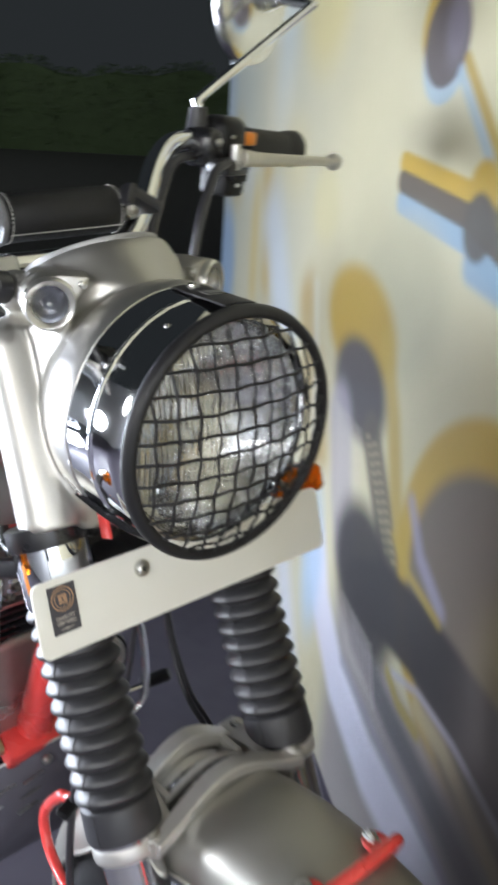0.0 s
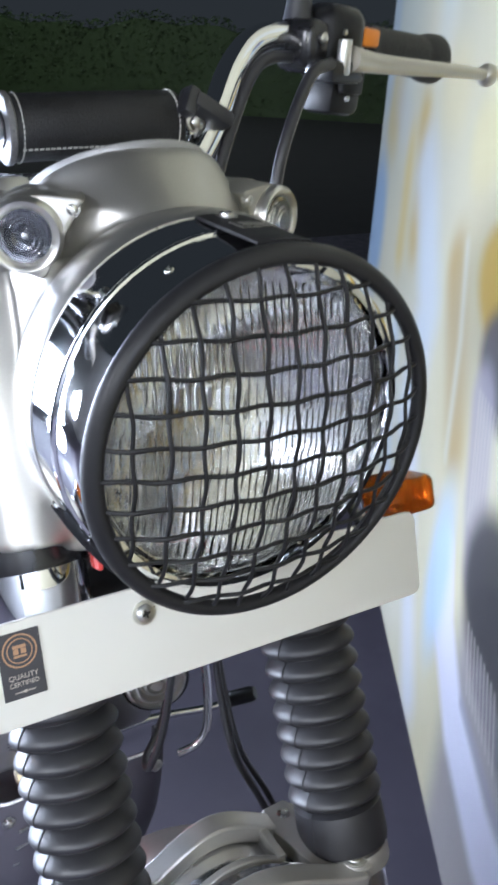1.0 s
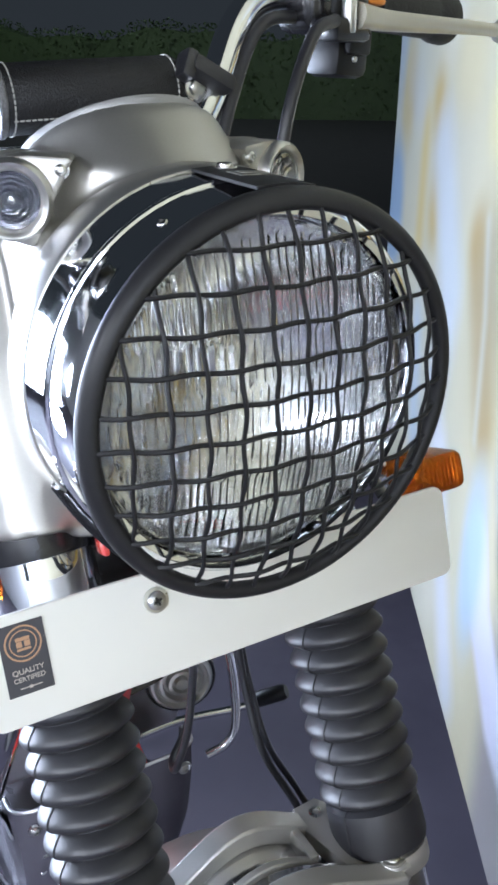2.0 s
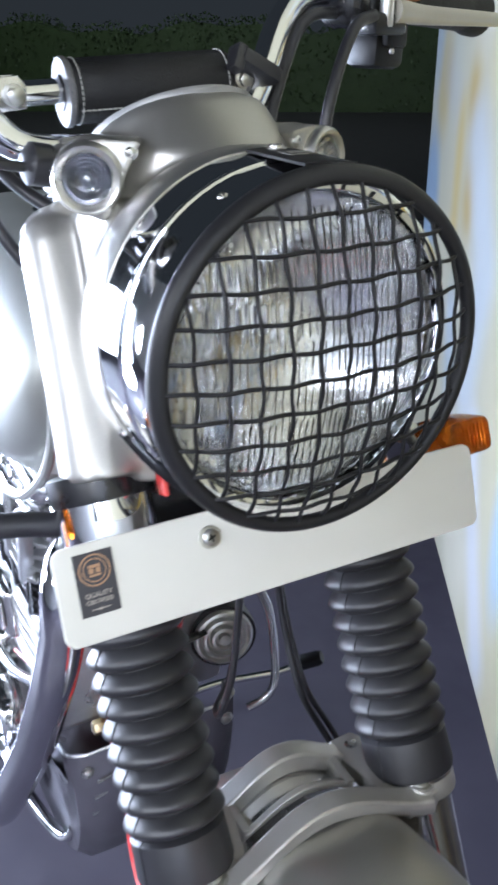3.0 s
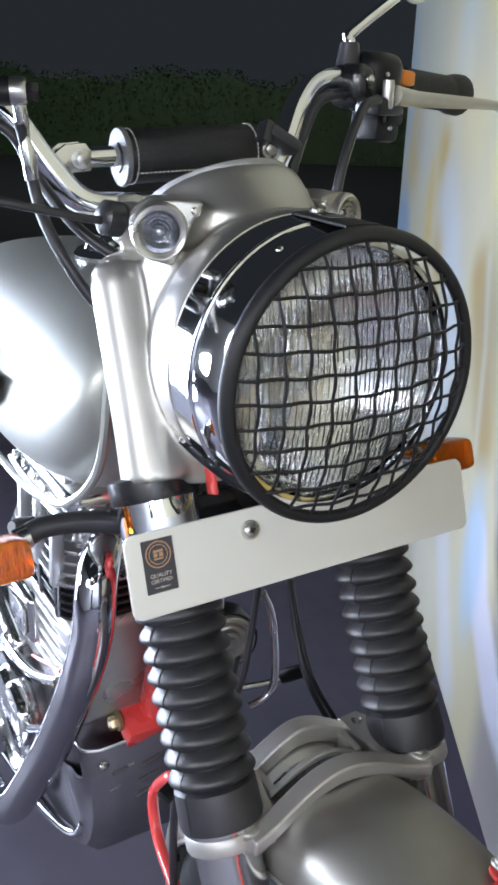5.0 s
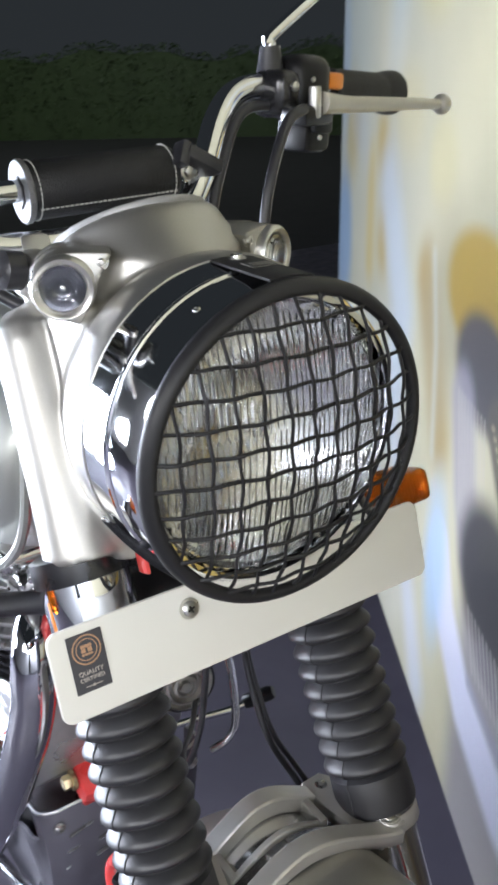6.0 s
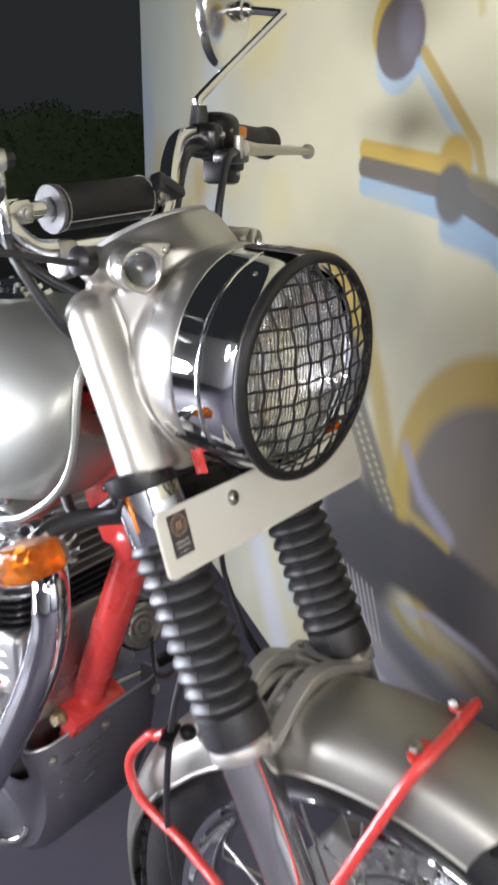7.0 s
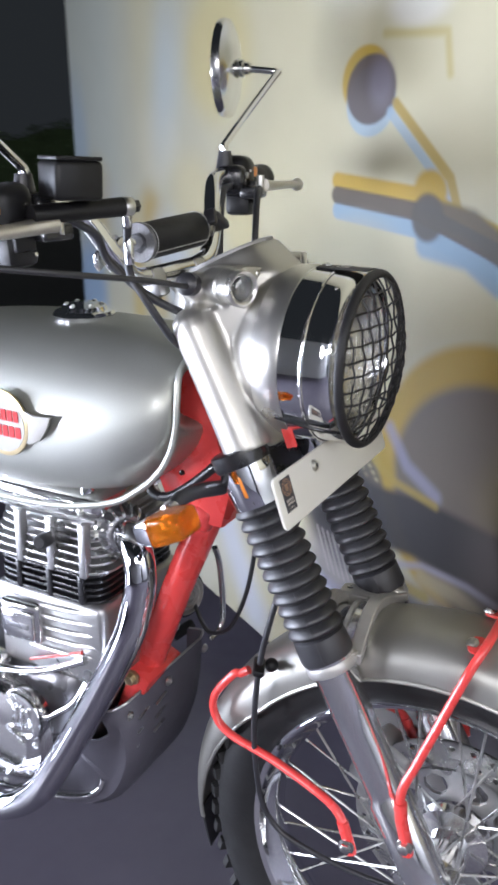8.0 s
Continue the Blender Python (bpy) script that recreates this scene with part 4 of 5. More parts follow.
# red frame
bm = tube(bmesh.new(), [(0, 0.158, 0.75), (0, 0.215, 0.62), (0, 0.290, 0.43), (0, 0.31, 0.38)], 0.021, 24)
part("frame_downtube", bm, RED, bike, "red painted frame downtube")
part("tube_bracket", box(bmesh.new(), Matrix.Translation((0, 0.162, 0.742)) @ pose(0, 0, 0, 22, 0, 0), (0.056, 0.034, 0.036), 0.010, 3), RED, bike)
bm = slab(bmesh.new(), [(0.165, 0.955), (0.235, 0.945), (0.25, 0.86), (0.215, 0.77), (0.195, 0.735), (0.13, 0.735), (0.115, 0.79)], 0.05, Matrix.Translation((-0.025, 0, 0)) @ Matrix(((0, 0, 1, 0), (1, 0, 0, 0), (0, 1, 0, 0), (0, 0, 0, 1))), 0.004)
gusset = part("frame_gusset", bm, RED, bike, "red frame gusset with rivets")
for y, z in ((0.19, 0.92), (0.205, 0.905), (0.195, 0.88), (0.2, 0.84), (0.185, 0.8)):
    part("rivet", lathe(bmesh.new(), [(0.004, 0), (0.003, 0.003), (0.001, 0.0035)], (-0.0245, y, z), (-1, y, z), 12), BLACK, gusset)
bm = bmesh.new()
box(bm, Matrix.Translation((0, 0.268, 0.480)) @ pose(0, 0, 0, 25, 0, 0), (0.085, 0.05, 0.03), 0.004)
foot = part("frame_bracket", bm, RED, bike)
bolt("bracket_bolt", (-0.045, 0.264, 0.487), (-1, 0, 0), 0.008, 0.012, bike, BRASS)

# horn
h0 = Vector((0.087, 0.258, 0.552))
h1 = h0 + Vector((-0.25, -1, 0.1))
horn = part("horn", lathe(bmesh.new(), [(0.0252, -0.03), (0.0311, -0.022), (0.0319, 0.0), (0.0298, 0.005), (0.0273, 0.006), (0.0256, 0.001), (0.0231, 0.001), (0.0214, 0.006), (0.0189, 0.007), (0.0172, 0.001), (0.0147, 0.001), (0.013, 0.007), (0.0101, 0.008), (0.0088, 0.003), (0.0067, 0.003), (0.0059, 0.009), (0.0017, 0.01)], h0, h1, 44), POLISHED, bike, "round grey horn with ringed face")
part("horn_shell", lathe(bmesh.new(), [(0.02, -0.034), (0.034, -0.03), (0.0355, -0.004), (0.0345, 0.0005), (0.031, 0.0005)], h0, h1, 40), BLACK, horn)
part("horn_bracket", tube(bmesh.new(), [h0 + Vector((0, 0.02, 0)), (0.05, 0.25, 0.57), (0.015, 0.235, 0.58)], 0.006, 8, flat=0.4), BLACK, bike)

# exhaust
EX = [(-0.035, 0.285, 0.705), (-0.06, 0.246, 0.713), (-0.077, 0.222, 0.704), (-0.085, 0.213, 0.675), (-0.088, 0.217, 0.64), (-0.098, 0.232, 0.582), (-0.114, 0.290, 0.462), (-0.136, 0.338, 0.368), (-0.145, 0.366, 0.325), (-0.149, 0.41, 0.288), (-0.152, 0.47, 0.268), (-0.158, 0.62, 0.26), (-0.17, 0.9, 0.262)]
part("exhaust_pipe", tube(bmesh.new(), smooth_line(EX, 8), 0.0205, 24), CHROME_PIPE, bike, "chrome exhaust header pipe")

# engine
bm = bmesh.new()
box(bm, Matrix.Translation((0, 0.365, 0.55)), (0.185, 0.19, 0.13), 0.012, 3)
engine = part("engine", bm, ALLOY, bike, "finned single-cylinder engine")
CE = Vector((0, 0.365, 0))
for k in range(5):
    z = 0.617 + k * 0.0095
    w = 0.19 - 0.003 * (k % 2)
    part("barrel_fin", slab(bmesh.new(), rounded(w, 0.18, 0.03), 0.004, Matrix.Translation(CE + Vector((0, 0, z))), 0.001), BLACK, engine)
part("barrel", lathe(bmesh.new(), [(0.062, 0.0), (0.062, 0.1)], CE + Vector((0, 0, 0.56)), CE + Vector((0, 0, 2)), 32), BLACK, engine)
for k in range(7):
    z = 0.664 + k * 0.0102
    part("head_fin", slab(bmesh.new(), rounded(0.2 - 0.006 * k, 0.205 - 0.006 * k, 0.035), 0.004, Matrix.Translation(CE + Vector((0, 0, z))), 0.001), ALLOY, engine)
part("cylinder_head", box(bmesh.new(), Matrix.Translation(CE + Vector((0, 0, 0.70))), (0.15, 0.16, 0.08), 0.02, 3), ALLOY, engine)
part("rocker_cover", box(bmesh.new(), Matrix.Translation(CE + Vector((0, 0, 0.753))), (0.175, 0.19, 0.034), 0.015, 4), LEG_ALLOY, engine)
p0, p1 = Vector(EX[0]), Vector(EX[1])
port = part("port_collar", lathe(bmesh.new(), [(0.036, -0.02), (0.034, 0.0), (0.028, 0.022), (0.0255, 0.034), (0.021, 0.036)], p0, p1, 36), ENGINE_DARK, engine)
pm0 = Matrix.Translation(p0) @ frame_of(p0, p1)
for k in range(16):
    o = [(0.0, 0.030), (0.012, 0.040), (0.026, 0.038), (0.038, 0.028), (0.038, 0.024), (0.0, 0.026)]
    m = pm0 @ Matrix.Rotation(2 * math.pi * k / 16, 4, "Z")
    part("collar_fin", loft(bmesh.new(), [[m @ Vector((r, d, h)) for h, r in o] for d in (-0.0018, 0.0018)]), LEG_ALLOY, port)
part("crankcase", box(bmesh.new(), Matrix.Translation((0, 0.47, 0.385)), (0.17, 0.28, 0.22), 0.05, 4), ENGINE_DARK, engine)
part("timing_cover", lathe(bmesh.new(), [(0.095, 0.0), (0.1, 0.012), (0.092, 0.03), (0.07, 0.036), (0.066, 0.03), (0.02, 0.033), (0.004, 0.034)], (-0.085, 0.475, 0.37), (-1, 0.475, 0.37), 48), LEG_ALLOY, engine, "polished round engine cover")
part("pushrod_cover", box(bmesh.new(), Matrix.Translation((-0.098, 0.405, 0.568)) @ pose(0, 0, 0, 0, 0, 4), (0.022, 0.066, 0.062), 0.008, 3), LEG_ALLOY, engine)
part("cover_plate", slab(bmesh.new(), rounded(0.056, 0.038, 0.006), 0.004, Matrix.Translation((-0.108, 0.405, 0.568)) @ pose(0, 0, 0, 90, 0, -90), 0.001), CHROME_WORN, engine, "bright emblem plate")
for k in range(5):
    z = 0.535 + 0.017 * k
    part("case_rib", tube(bmesh.new(), smooth_line([(-0.088, 0.285, z), (-0.093, 0.33, z - 0.004), (-0.093, 0.4, z - 0.008)], 5), 0.004, 8), ALLOY, engine)

for y, x in ((0.30, -0.07), (0.43, -0.07), (0.30, 0.07), (0.43, 0.07)):
    part("dome_nut", lathe(bmesh.new(), [(0.010, 0), (0.010, 0.010), (0.008, 0.016), (0.003, 0.019)], (x, y, 0.768), (x, y, 2), 16), CHROME, engine)
for y in (0.292, 0.345, 0.398):
    part("fin_post", box(bmesh.new(), Matrix.Translation((-0.094, y, 0.697)) @ pose(0, 0, 0, 0, 3, 0), (0.014, 0.012, 0.075), 0.003), ALLOY, engine)
    part("barrel_post", box(bmesh.new(), Matrix.Translation((-0.092, y + 0.01, 0.637)), (0.01, 0.010, 0.044), 0.003), BLACK, engine)
part("side_rod", tube(bmesh.new(), smooth_line([(-0.105, 0.52, 0.475), (-0.108, 0.44, 0.482), (-0.106, 0.37, 0.50), (-0.10, 0.30, 0.535)], 6), 0.006, 12), CHROME_WORN, bike, "chrome linkage rod")
part("red_rod", tube(bmesh.new(), [(-0.098, 0.40, 0.505), (-0.094, 0.31, 0.540)], 0.0022, 10), RED, bike)
part("oil_cover", lathe(bmesh.new(), [(0.032, 0), (0.034, 0.006), (0.03, 0.014), (0.012, 0.016), (0.003, 0.017)], (-0.115, 0.445, 0.43), (-1, 0.44, 0.44), 28), CHROME_WORN, engine)

def ring_of_bolts(name, centre, radius, count, size, parent, turn=0.0):
    """Bolts round a cover on the near flank of the engine."""
    for k in range(count):
        an = 2 * math.pi * k / count + turn
        at = Vector(centre) + Vector((0, radius * math.cos(an), radius * math.sin(an)))
        bolt(name, at, (-1, 0, 0), size, size * 0.9, parent, STEEL)


ring_of_bolts("cover_bolt", (-0.1135, 0.475, 0.37), 0.084, 9, 0.0052, engine, 0.3)
cap_at = Vector((-0.118, 0.405, 0.425))
filter_cap = part("filter_cap", lathe(bmesh.new(), [(0.040, -0.012), (0.041, 0.004), (0.038, 0.010), (0.033, 0.011), (0.032, 0.007), (0.004, 0.008)], cap_at, cap_at + Vector((-1, 0, 0)), 40), CHROME_WORN, engine, "round polished filter cap")
for k in range(4):
    part("cap_bar", box(bmesh.new(), Matrix.Translation(cap_at + Vector((-0.009, (k - 1.5) * 0.011, 0.0))), (0.004, 0.005, 0.040 - 0.006 * abs(k - 1.5)), 0.0012), LEG_ALLOY, filter_cap)
ring_of_bolts("cap_bolt", cap_at + Vector((-0.004, 0, 0)), 0.046, 3, 0.0042, engine, 0.6)
part("sprocket_cover", box(bmesh.new(), Matrix.Translation((-0.096, 0.515, 0.475)) @ pose(0, 0, 0, 12, 0, 0), (0.030, 0.13, 0.07), 0.014, 4), LEG_ALLOY, engine, "polished side cover")
for y, z in ((0.462, 0.50), (0.57, 0.478), (0.50, 0.444)):
    bolt("cover_screw", (-0.1115, y, z), (-1, 0, 0), 0.0045, 0.004, engine, STEEL)
part("oil_pipe", tube(bmesh.new(), smooth_line([(-0.10, 0.30, 0.50), (-0.112, 0.315, 0.47), (-0.116, 0.345, 0.445), (-0.118, 0.368, 0.43)], 6), 0.0048, 12), CHROME_WORN, engine, "bent bright oil pipe")
part("plug_cap", lathe(bmesh.new(), [(0.008, 0.0), (0.010, 0.006), (0.010, 0.034), (0.007, 0.040)], (-0.088, 0.352, 0.700), (-1.0, 0.05, 0.95), 18), RUBBER, engine, "black spark plug cap")
for y in (0.30, 0.335, 0.37, 0.405, 0.44):
    bolt("head_bolt", (-0.087, y, 0.748), (-1, 0, 0.2), 0.0042, 0.004, engine, STEEL)
part("cover_lip", tube(bmesh.new(), smooth_line([(-0.0885, 0.275, 0.738), (-0.0905, 0.33, 0.736), (-0.0905, 0.40, 0.736), (-0.0885, 0.458, 0.738)], 5), 0.0035, 8), LEG_ALLOY, engine)
part("emblem_bar", box(bmesh.new(), Matrix.Translation((-0.1125, 0.405, 0.566)), (0.002, 0.040, 0.008), 0.0006), ENGINE_DARK, engine)

# bash plate
rings = []
BP = smooth_line([(0, 0.243, 0.478), (0, 0.236, 0.43), (0, 0.246, 0.36), (0, 0.29, 0.285), (0, 0.4, 0.24), (0, 0.68, 0.232)], 6)
for i, q in enumerate(BP):
    k = max(0.0, 1 - i / 12)
    up = 0.035 + 0.075 * min(1.0, max(0.0, (i - 7) / 8))
    o = [(-0.085, up), (-0.084, 0.012), (-0.07, 0.001), (-0.05, 0.0), (0.05, 0.0), (0.07, 0.001), (0.084, 0.012), (0.085, up)]
    d = (BP[min(i + 1, len(BP) - 1)] - BP[max(i - 1, 0)]).normalized()
    n = Vector((0, -d.z, d.y))
    rings.append([q + Vector((x, 0, 0)) + n * h + Vector((0, -0.28 * x, 0.30 * x)) * k for x, h in o] + [q + Vector((x * 0.97, 0, 0)) + n * (h + 0.003) + Vector((0, -0.28 * x, 0.30 * x)) * k for x, h in reversed(o)])
lip = [Vector(q) for q in rings[0][:8]]
bash = part("bash_plate", loft(bmesh.new(), rings), BASH, bike, "grey alloy bash plate with slots")
part("lip", tube(bmesh.new(), smooth_line(lip, 4), 0.0018, 8), ALLOY, bash)
for r in range(3):
    for k, dx in enumerate((-0.05, -0.018)):
        part("slot", slab(bmesh.new(), rounded(0.027, 0.0022, 0.001), 0.003, Matrix.Translation((dx - 0.004 * r, 0.2345 + 0.012 * abs(dx) / 0.05, 0.448 - 0.02 * r + 0.2 * dx)) @ pose(0, 0, 0, 90, -14, 0)), ALLOY, bash)
for x in (-0.07, 0.0, 0.07):
    bolt("plate_bolt", (x, 0.236 - 0.25 * x, 0.462 + 0.28 * x), (0, -1, 0), 0.005, 0.004, bash, STEEL, False)
# brake pedal
line = [(-0.115, 0.52, 0.27), (-0.105, 0.42, 0.275), (-0.096, 0.35, 0.288), (-0.089, 0.318, 0.298), (-0.083, 0.304, 0.312), (-0.08, 0.300, 0.326)]
part("brake_pedal", tube(bmesh.new(), smooth_line(line, 6), 0.0075, 12, flat=0.7), CHROME_WORN, bike, "chrome brake pedal")
# centre stand
for s in (-1, 1):
    line = [(s * 0.1, 0.80, 0.27), (s * 0.115, 0.79, 0.16), (s * 0.12, 0.78, 0.05), (s * 0.12, 0.77, 0.018), (s * 0.12, 0.74, 0.012)]
    part("stand_leg", tube(bmesh.new(), smooth_line(line, 6), 0.0115, 12), BLACK, bike, "black centre stand leg")

# indicators: the lens end is turned a little upwards
for s in (-1, 1):
    im = Matrix.Translation((s * 0.200 + (0.012 if s > 0 else 0.0), 0.098, 0.817)) @ pose(0, 0, 0, -22, 0, 0)

    def ind_ring(h, w, hh):
        return [im @ Vector((w * math.copysign(abs(math.cos(t)) ** 0.35, math.cos(t)), -h, hh * math.copysign(abs(math.sin(t)) ** 0.35, math.sin(t)))) for t in [2 * math.pi * k / 32 for k in range(32)]]

    body = part("indicator", loft(bmesh.new(), [ind_ring(-0.026, 0.010, 0.007), ind_ring(-0.024, 0.015, 0.011), ind_ring(-0.012, 0.0200, 0.0142), ind_ring(-0.001, 0.0218, 0.0158)]), CHROME, bike, "amber turn indicator in chrome body")
    part("indicator_lens", loft(bmesh.new(), [ind_ring(-0.0005, 0.0221, 0.0161), ind_ring(0.012, 0.0221, 0.0161), ind_ring(0.033, 0.0206, 0.0146), ind_ring(0.0365, 0.0192, 0.0134), ind_ring(0.0375, 0.0165, 0.0112)]), AMBER, body, "amber plastic lens")
    part("indicator_bulb", ball(bmesh.new(), im @ Vector((0, -0.014, 0)), 0.008, 12), REFLECTOR, body)
    part("indicator_bowl", loft(bmesh.new(), [ind_ring(0.0005, 0.0195, 0.0135), ind_ring(-0.004, 0.0150, 0.0100), ind_ring(-0.006, 0.008, 0.006)]), REFLECTOR, body)
    for k in range(9):
        x = (k - 4) * 0.0036
        part("lens_rib", tube(bmesh.new(), [im @ Vector((x, -0.0376, -0.0100)), im @ Vector((x, -0.0378, 0.0)), im @ Vector((x, -0.0376, 0.0100))], 0.0009, 6), AMBER, body)
    part("indicator_neck", tube(bmesh.new(), [(s * 0.182, 0.100, 0.826), (s * 0.172, 0.100, 0.829)], 0.0092, 16), CHROME_WORN, body)
    part("indicator_stalk", tube(bmesh.new(), smooth_line([(s * 0.174, 0.1005, 0.8285), (s * 0.16, 0.100, 0.833), (s * 0.132, 0.096, 0.832), (s * 0.092, 0.087, 0.824)], 5), 0.0085, 14), RUBBER, bike)

# cables
def cable(name, pts, r, material=RUBBER, label=""):
    return part(name, tube(bmesh.new(), smooth_line(pts, 8), r, 10), material, bike, label)


cable("clutch_cable", [(0.19, 0.19, 1.128), (0.165, 0.18, 1.118), (0.14, 0.17, 1.07), (0.125, 0.165, 1.0), (0.10, 0.17, 0.93)], 0.0044, label="black cable")
cable("switch_cable", [(0.2, 0.235, 1.13), (0.15, 0.222, 1.125), (0.12, 0.21, 1.08), (0.1, 0.2, 1.03), (0.08, 0.19, 0.99)], 0.0046)
cable("brake_hose", [(-0.1375, 0.167, 1.11), (-0.132, 0.172, 1.09), (-0.127, 0.174, 1.060), (-0.124, 0.160, 1.037), (-0.113, 0.148, 1.010), (-0.100, 0.140, 0.988), (-0.080, 0.128, 0.970), (-0.062, 0.110, 0.955)], 0.0044, label="black rubber brake hose")
part("hose_fitting", lathe(bmesh.new(), [(0.0044, 0), (0.0048, 0.004), (0.0048, 0.018), (0.0039, 0.02), (0.0039, 0.03), (0.0052, 0.032), (0.0052, 0.05), (0.0046, 0.055)], (-0.1375, 0.167, 1.126), (-0.131, 0.171, 1.08), 14), CHROME_WORN, bike)
part("banjo", lathe(bmesh.new(), [(0.0085, 0), (0.0095, 0.002), (0.0095, 0.010), (0.0085, 0.012)], (-0.143, 0.169, 1.130), (-0.12, 0.160, 1.130), 20), STEEL, bike)
part("banjo_bolt", lathe(bmesh.new(), [(0.0065, 0), (0.0065, 0.007), (0.0055, 0.008)], (-0.132, 0.1645, 1.130), (-0.12, 0.160, 1.130), 6), BLACK, bike)
part("master_cylinder", tube(bmesh.new(), [(-0.235, 0.205, 1.128), (-0.142, 0.1685, 1.130)], 0.0095, 16), PLASTIC, bike, "black brake master cylinder")
cable("throttle_cable", [(-0.34, 0.20, 1.096), (-0.26, 0.155, 1.081), (-0.17, 0.125, 1.064), (-0.11, 0.122, 1.050), (-0.085, 0.127, 1.046)], 0.0031, label="black throttle cable")
part("hose_grommet", lathe(bmesh.new(), [(0.0125, 0), (0.0125, 0.012), (0.007, 0.016)], (-0.083, 0.127, 1.047), (-0.2, 0.115, 1.07), 20), RUBBER, bike)
cable("wiring", [(-0.16, 0.235, 1.12), (-0.13, 0.215, 1.10), (-0.115, 0.21, 1.07), (-0.096, 0.178, 1.035), (-0.068, 0.150, 1.012), (-0.04, 0.125, 1.0)], 0.0046)
cable("speedometer_cable", [(-0.065, 0.02, 0.74), (-0.078, 0.026, 0.69), (-0.08, 0.046, 0.60), (-0.081, 0.054, 0.50), (-0.08, 0.045, 0.40), (-0.078, 0.02, 0.358), (-0.075, -0.026, 0.34), (-0.073, -0.087, 0.332), (-0.065, -0.15, 0.328)], 0.0037)
cable("loom", [(0.045, 0.10, 0.83), (0.056, 0.10, 0.76), (0.062, 0.10, 0.708), (0.064, 0.09, 0.668), (0.068, 0.072, 0.626), (0.090, 0.060, 0.575), (0.112, 0.045, 0.52)], 0.0030)
cable("horn_lead", [(0.1, 0.255, 0.535), (0.075, 0.225, 0.522), (0.045, 0.19, 0.53), (0.03, 0.15, 0.56), (0.03, 0.125, 0.62), (0.03, 0.111, 0.69), (0.03, 0.10, 0.76)], 0.0032)
cable("horn_guard_tube", [(0.107, 0.22, 0.63), (0.119, 0.22, 0.60), (0.126, 0.22, 0.55), (0.126, 0.22, 0.505), (0.116, 0.222, 0.486), (0.098, 0.226, 0.478)], 0.0045, CHROME_WORN, "grey bent steel tube")
part("gear_lever", tube(bmesh.new(), smooth_line([(0.10, 0.43, 0.33), (0.16, 0.425, 0.335), (0.235, 0.405, 0.338), (0.265, 0.398, 0.345)], 5), 0.005, 10), CHROME_WORN, bike, "gear lever with black rubber")
part("lever_rubber", lathe(bmesh.new(), [(0.009, 0), (0.0105, 0.003), (0.0105, 0.040), (0.008, 0.045)], (0.258, 0.404, 0.341), (0.29, 0.379, 0.361), 18), PLASTIC, bike, "short black rubber peg")
cable("breather_hose", [(-0.045, 0.10, 0.845), (-0.05, 0.121, 0.829), (-0.052, 0.150, 0.803), (-0.052, 0.182, 0.780), (-0.051, 0.207, 0.775), (-0.048, 0.222, 0.788), (-0.044, 0.23, 0.81)], 0.0062, BLACK, "glossy black hose")
cable("brake_line", [(0.050, 0.105, 0.83), (0.061, 0.106, 0.76), (0.067, 0.105, 0.708), (0.070, 0.094, 0.668), (0.075, 0.076, 0.626), (0.098, 0.064, 0.575), (0.122, 0.045, 0.51), (0.125, -0.01, 0.43)], 0.0026)
bm = box(bmesh.new(), Matrix.Translation((-0.081, 0.047, 0.594)) @ pose(0, 0, 0, 15, 0, 25), (0.034, 0.014, 0.009), 0.003)
ball(bm, (-0.062, 0.040, 0.588), 0.009, 12)
part("cable_clip", bm, PLASTIC, bike)

# right hand: brake reservoir
m = Matrix.Translation((-0.200, 0.184, 1.158)) @ pose(0, 0, 0, 0, 3, -22)
res = part("brake_reservoir", box(bmesh.new(), m, (0.050, 0.040, 0.036), 0.005, 3), PLASTIC, bike, "black brake fluid reservoir")
part("reservoir_lid", box(bmesh.new(), m @ Matrix.Translation((0, 0, 0.02)), (0.0485, 0.0385, 0.004), 0.0015), PLASTIC, res)

# ---- printed panel behind the motorcycle, with painted shadow shapes ----
U0, U1, Z0, Z1 = -1.2, 1.458, 0.152, 2.3
bm = bmesh.new()
loft(bm, [[wall_point(u, Z0, -0.003), wall_point(u, Z1, -0.003), wall_point(u, Z1, -0.04), wall_point(u, Z0, -0.04)] for u in (U0, U1)])
panel = tagged(part("wall_panel", bm, FRAME_WOOD, None, smooth=False), "tall pale display panel with a print and painted shadow shapes", "wall", kind="structure")
U_LINE = np.concatenate([np.linspace(U0, -0.4, 20)[:-1], np.linspace(-0.4, 0.75, 330)[:-1], np.linspace(0.75, U1, 110)])
Z_LINE = np.concatenate([np.linspace(Z0, 1.45, 420)[:-1], np.linspace(1.45, Z1, 30)])
us, zs = np.meshgrid(U_LINE, Z_LINE, indexing="ij")
NU, NZ = us.shape
ink = np.zeros((NU, NZ, 3)) + np.array([0.62, 0.58, 0.42])


def lay(mask, colour, strength=1.0):
    global ink
    k = (np.clip(mask, 0, 1) * strength)[..., None]
    ink = ink * (1 - k) + np.array(colour) * k


def soft(d, w):
    """1 inside (d below 0), falling to 0 over the width w."""
    t = np.clip(0.5 - d / w, 0, 1)
    return t * t * (3 - 2 * t)


def oval(u, z, a, b, turn=0, w=0.02):
    c, s = math.cos(radians(turn)), math.sin(radians(turn))
    x, y = (us - u) * c + (zs - z) * s, -(us - u) * s + (zs - z) * c
    return soft((np.hypot(x / a, y / b) - 1) * min(a, b), w)


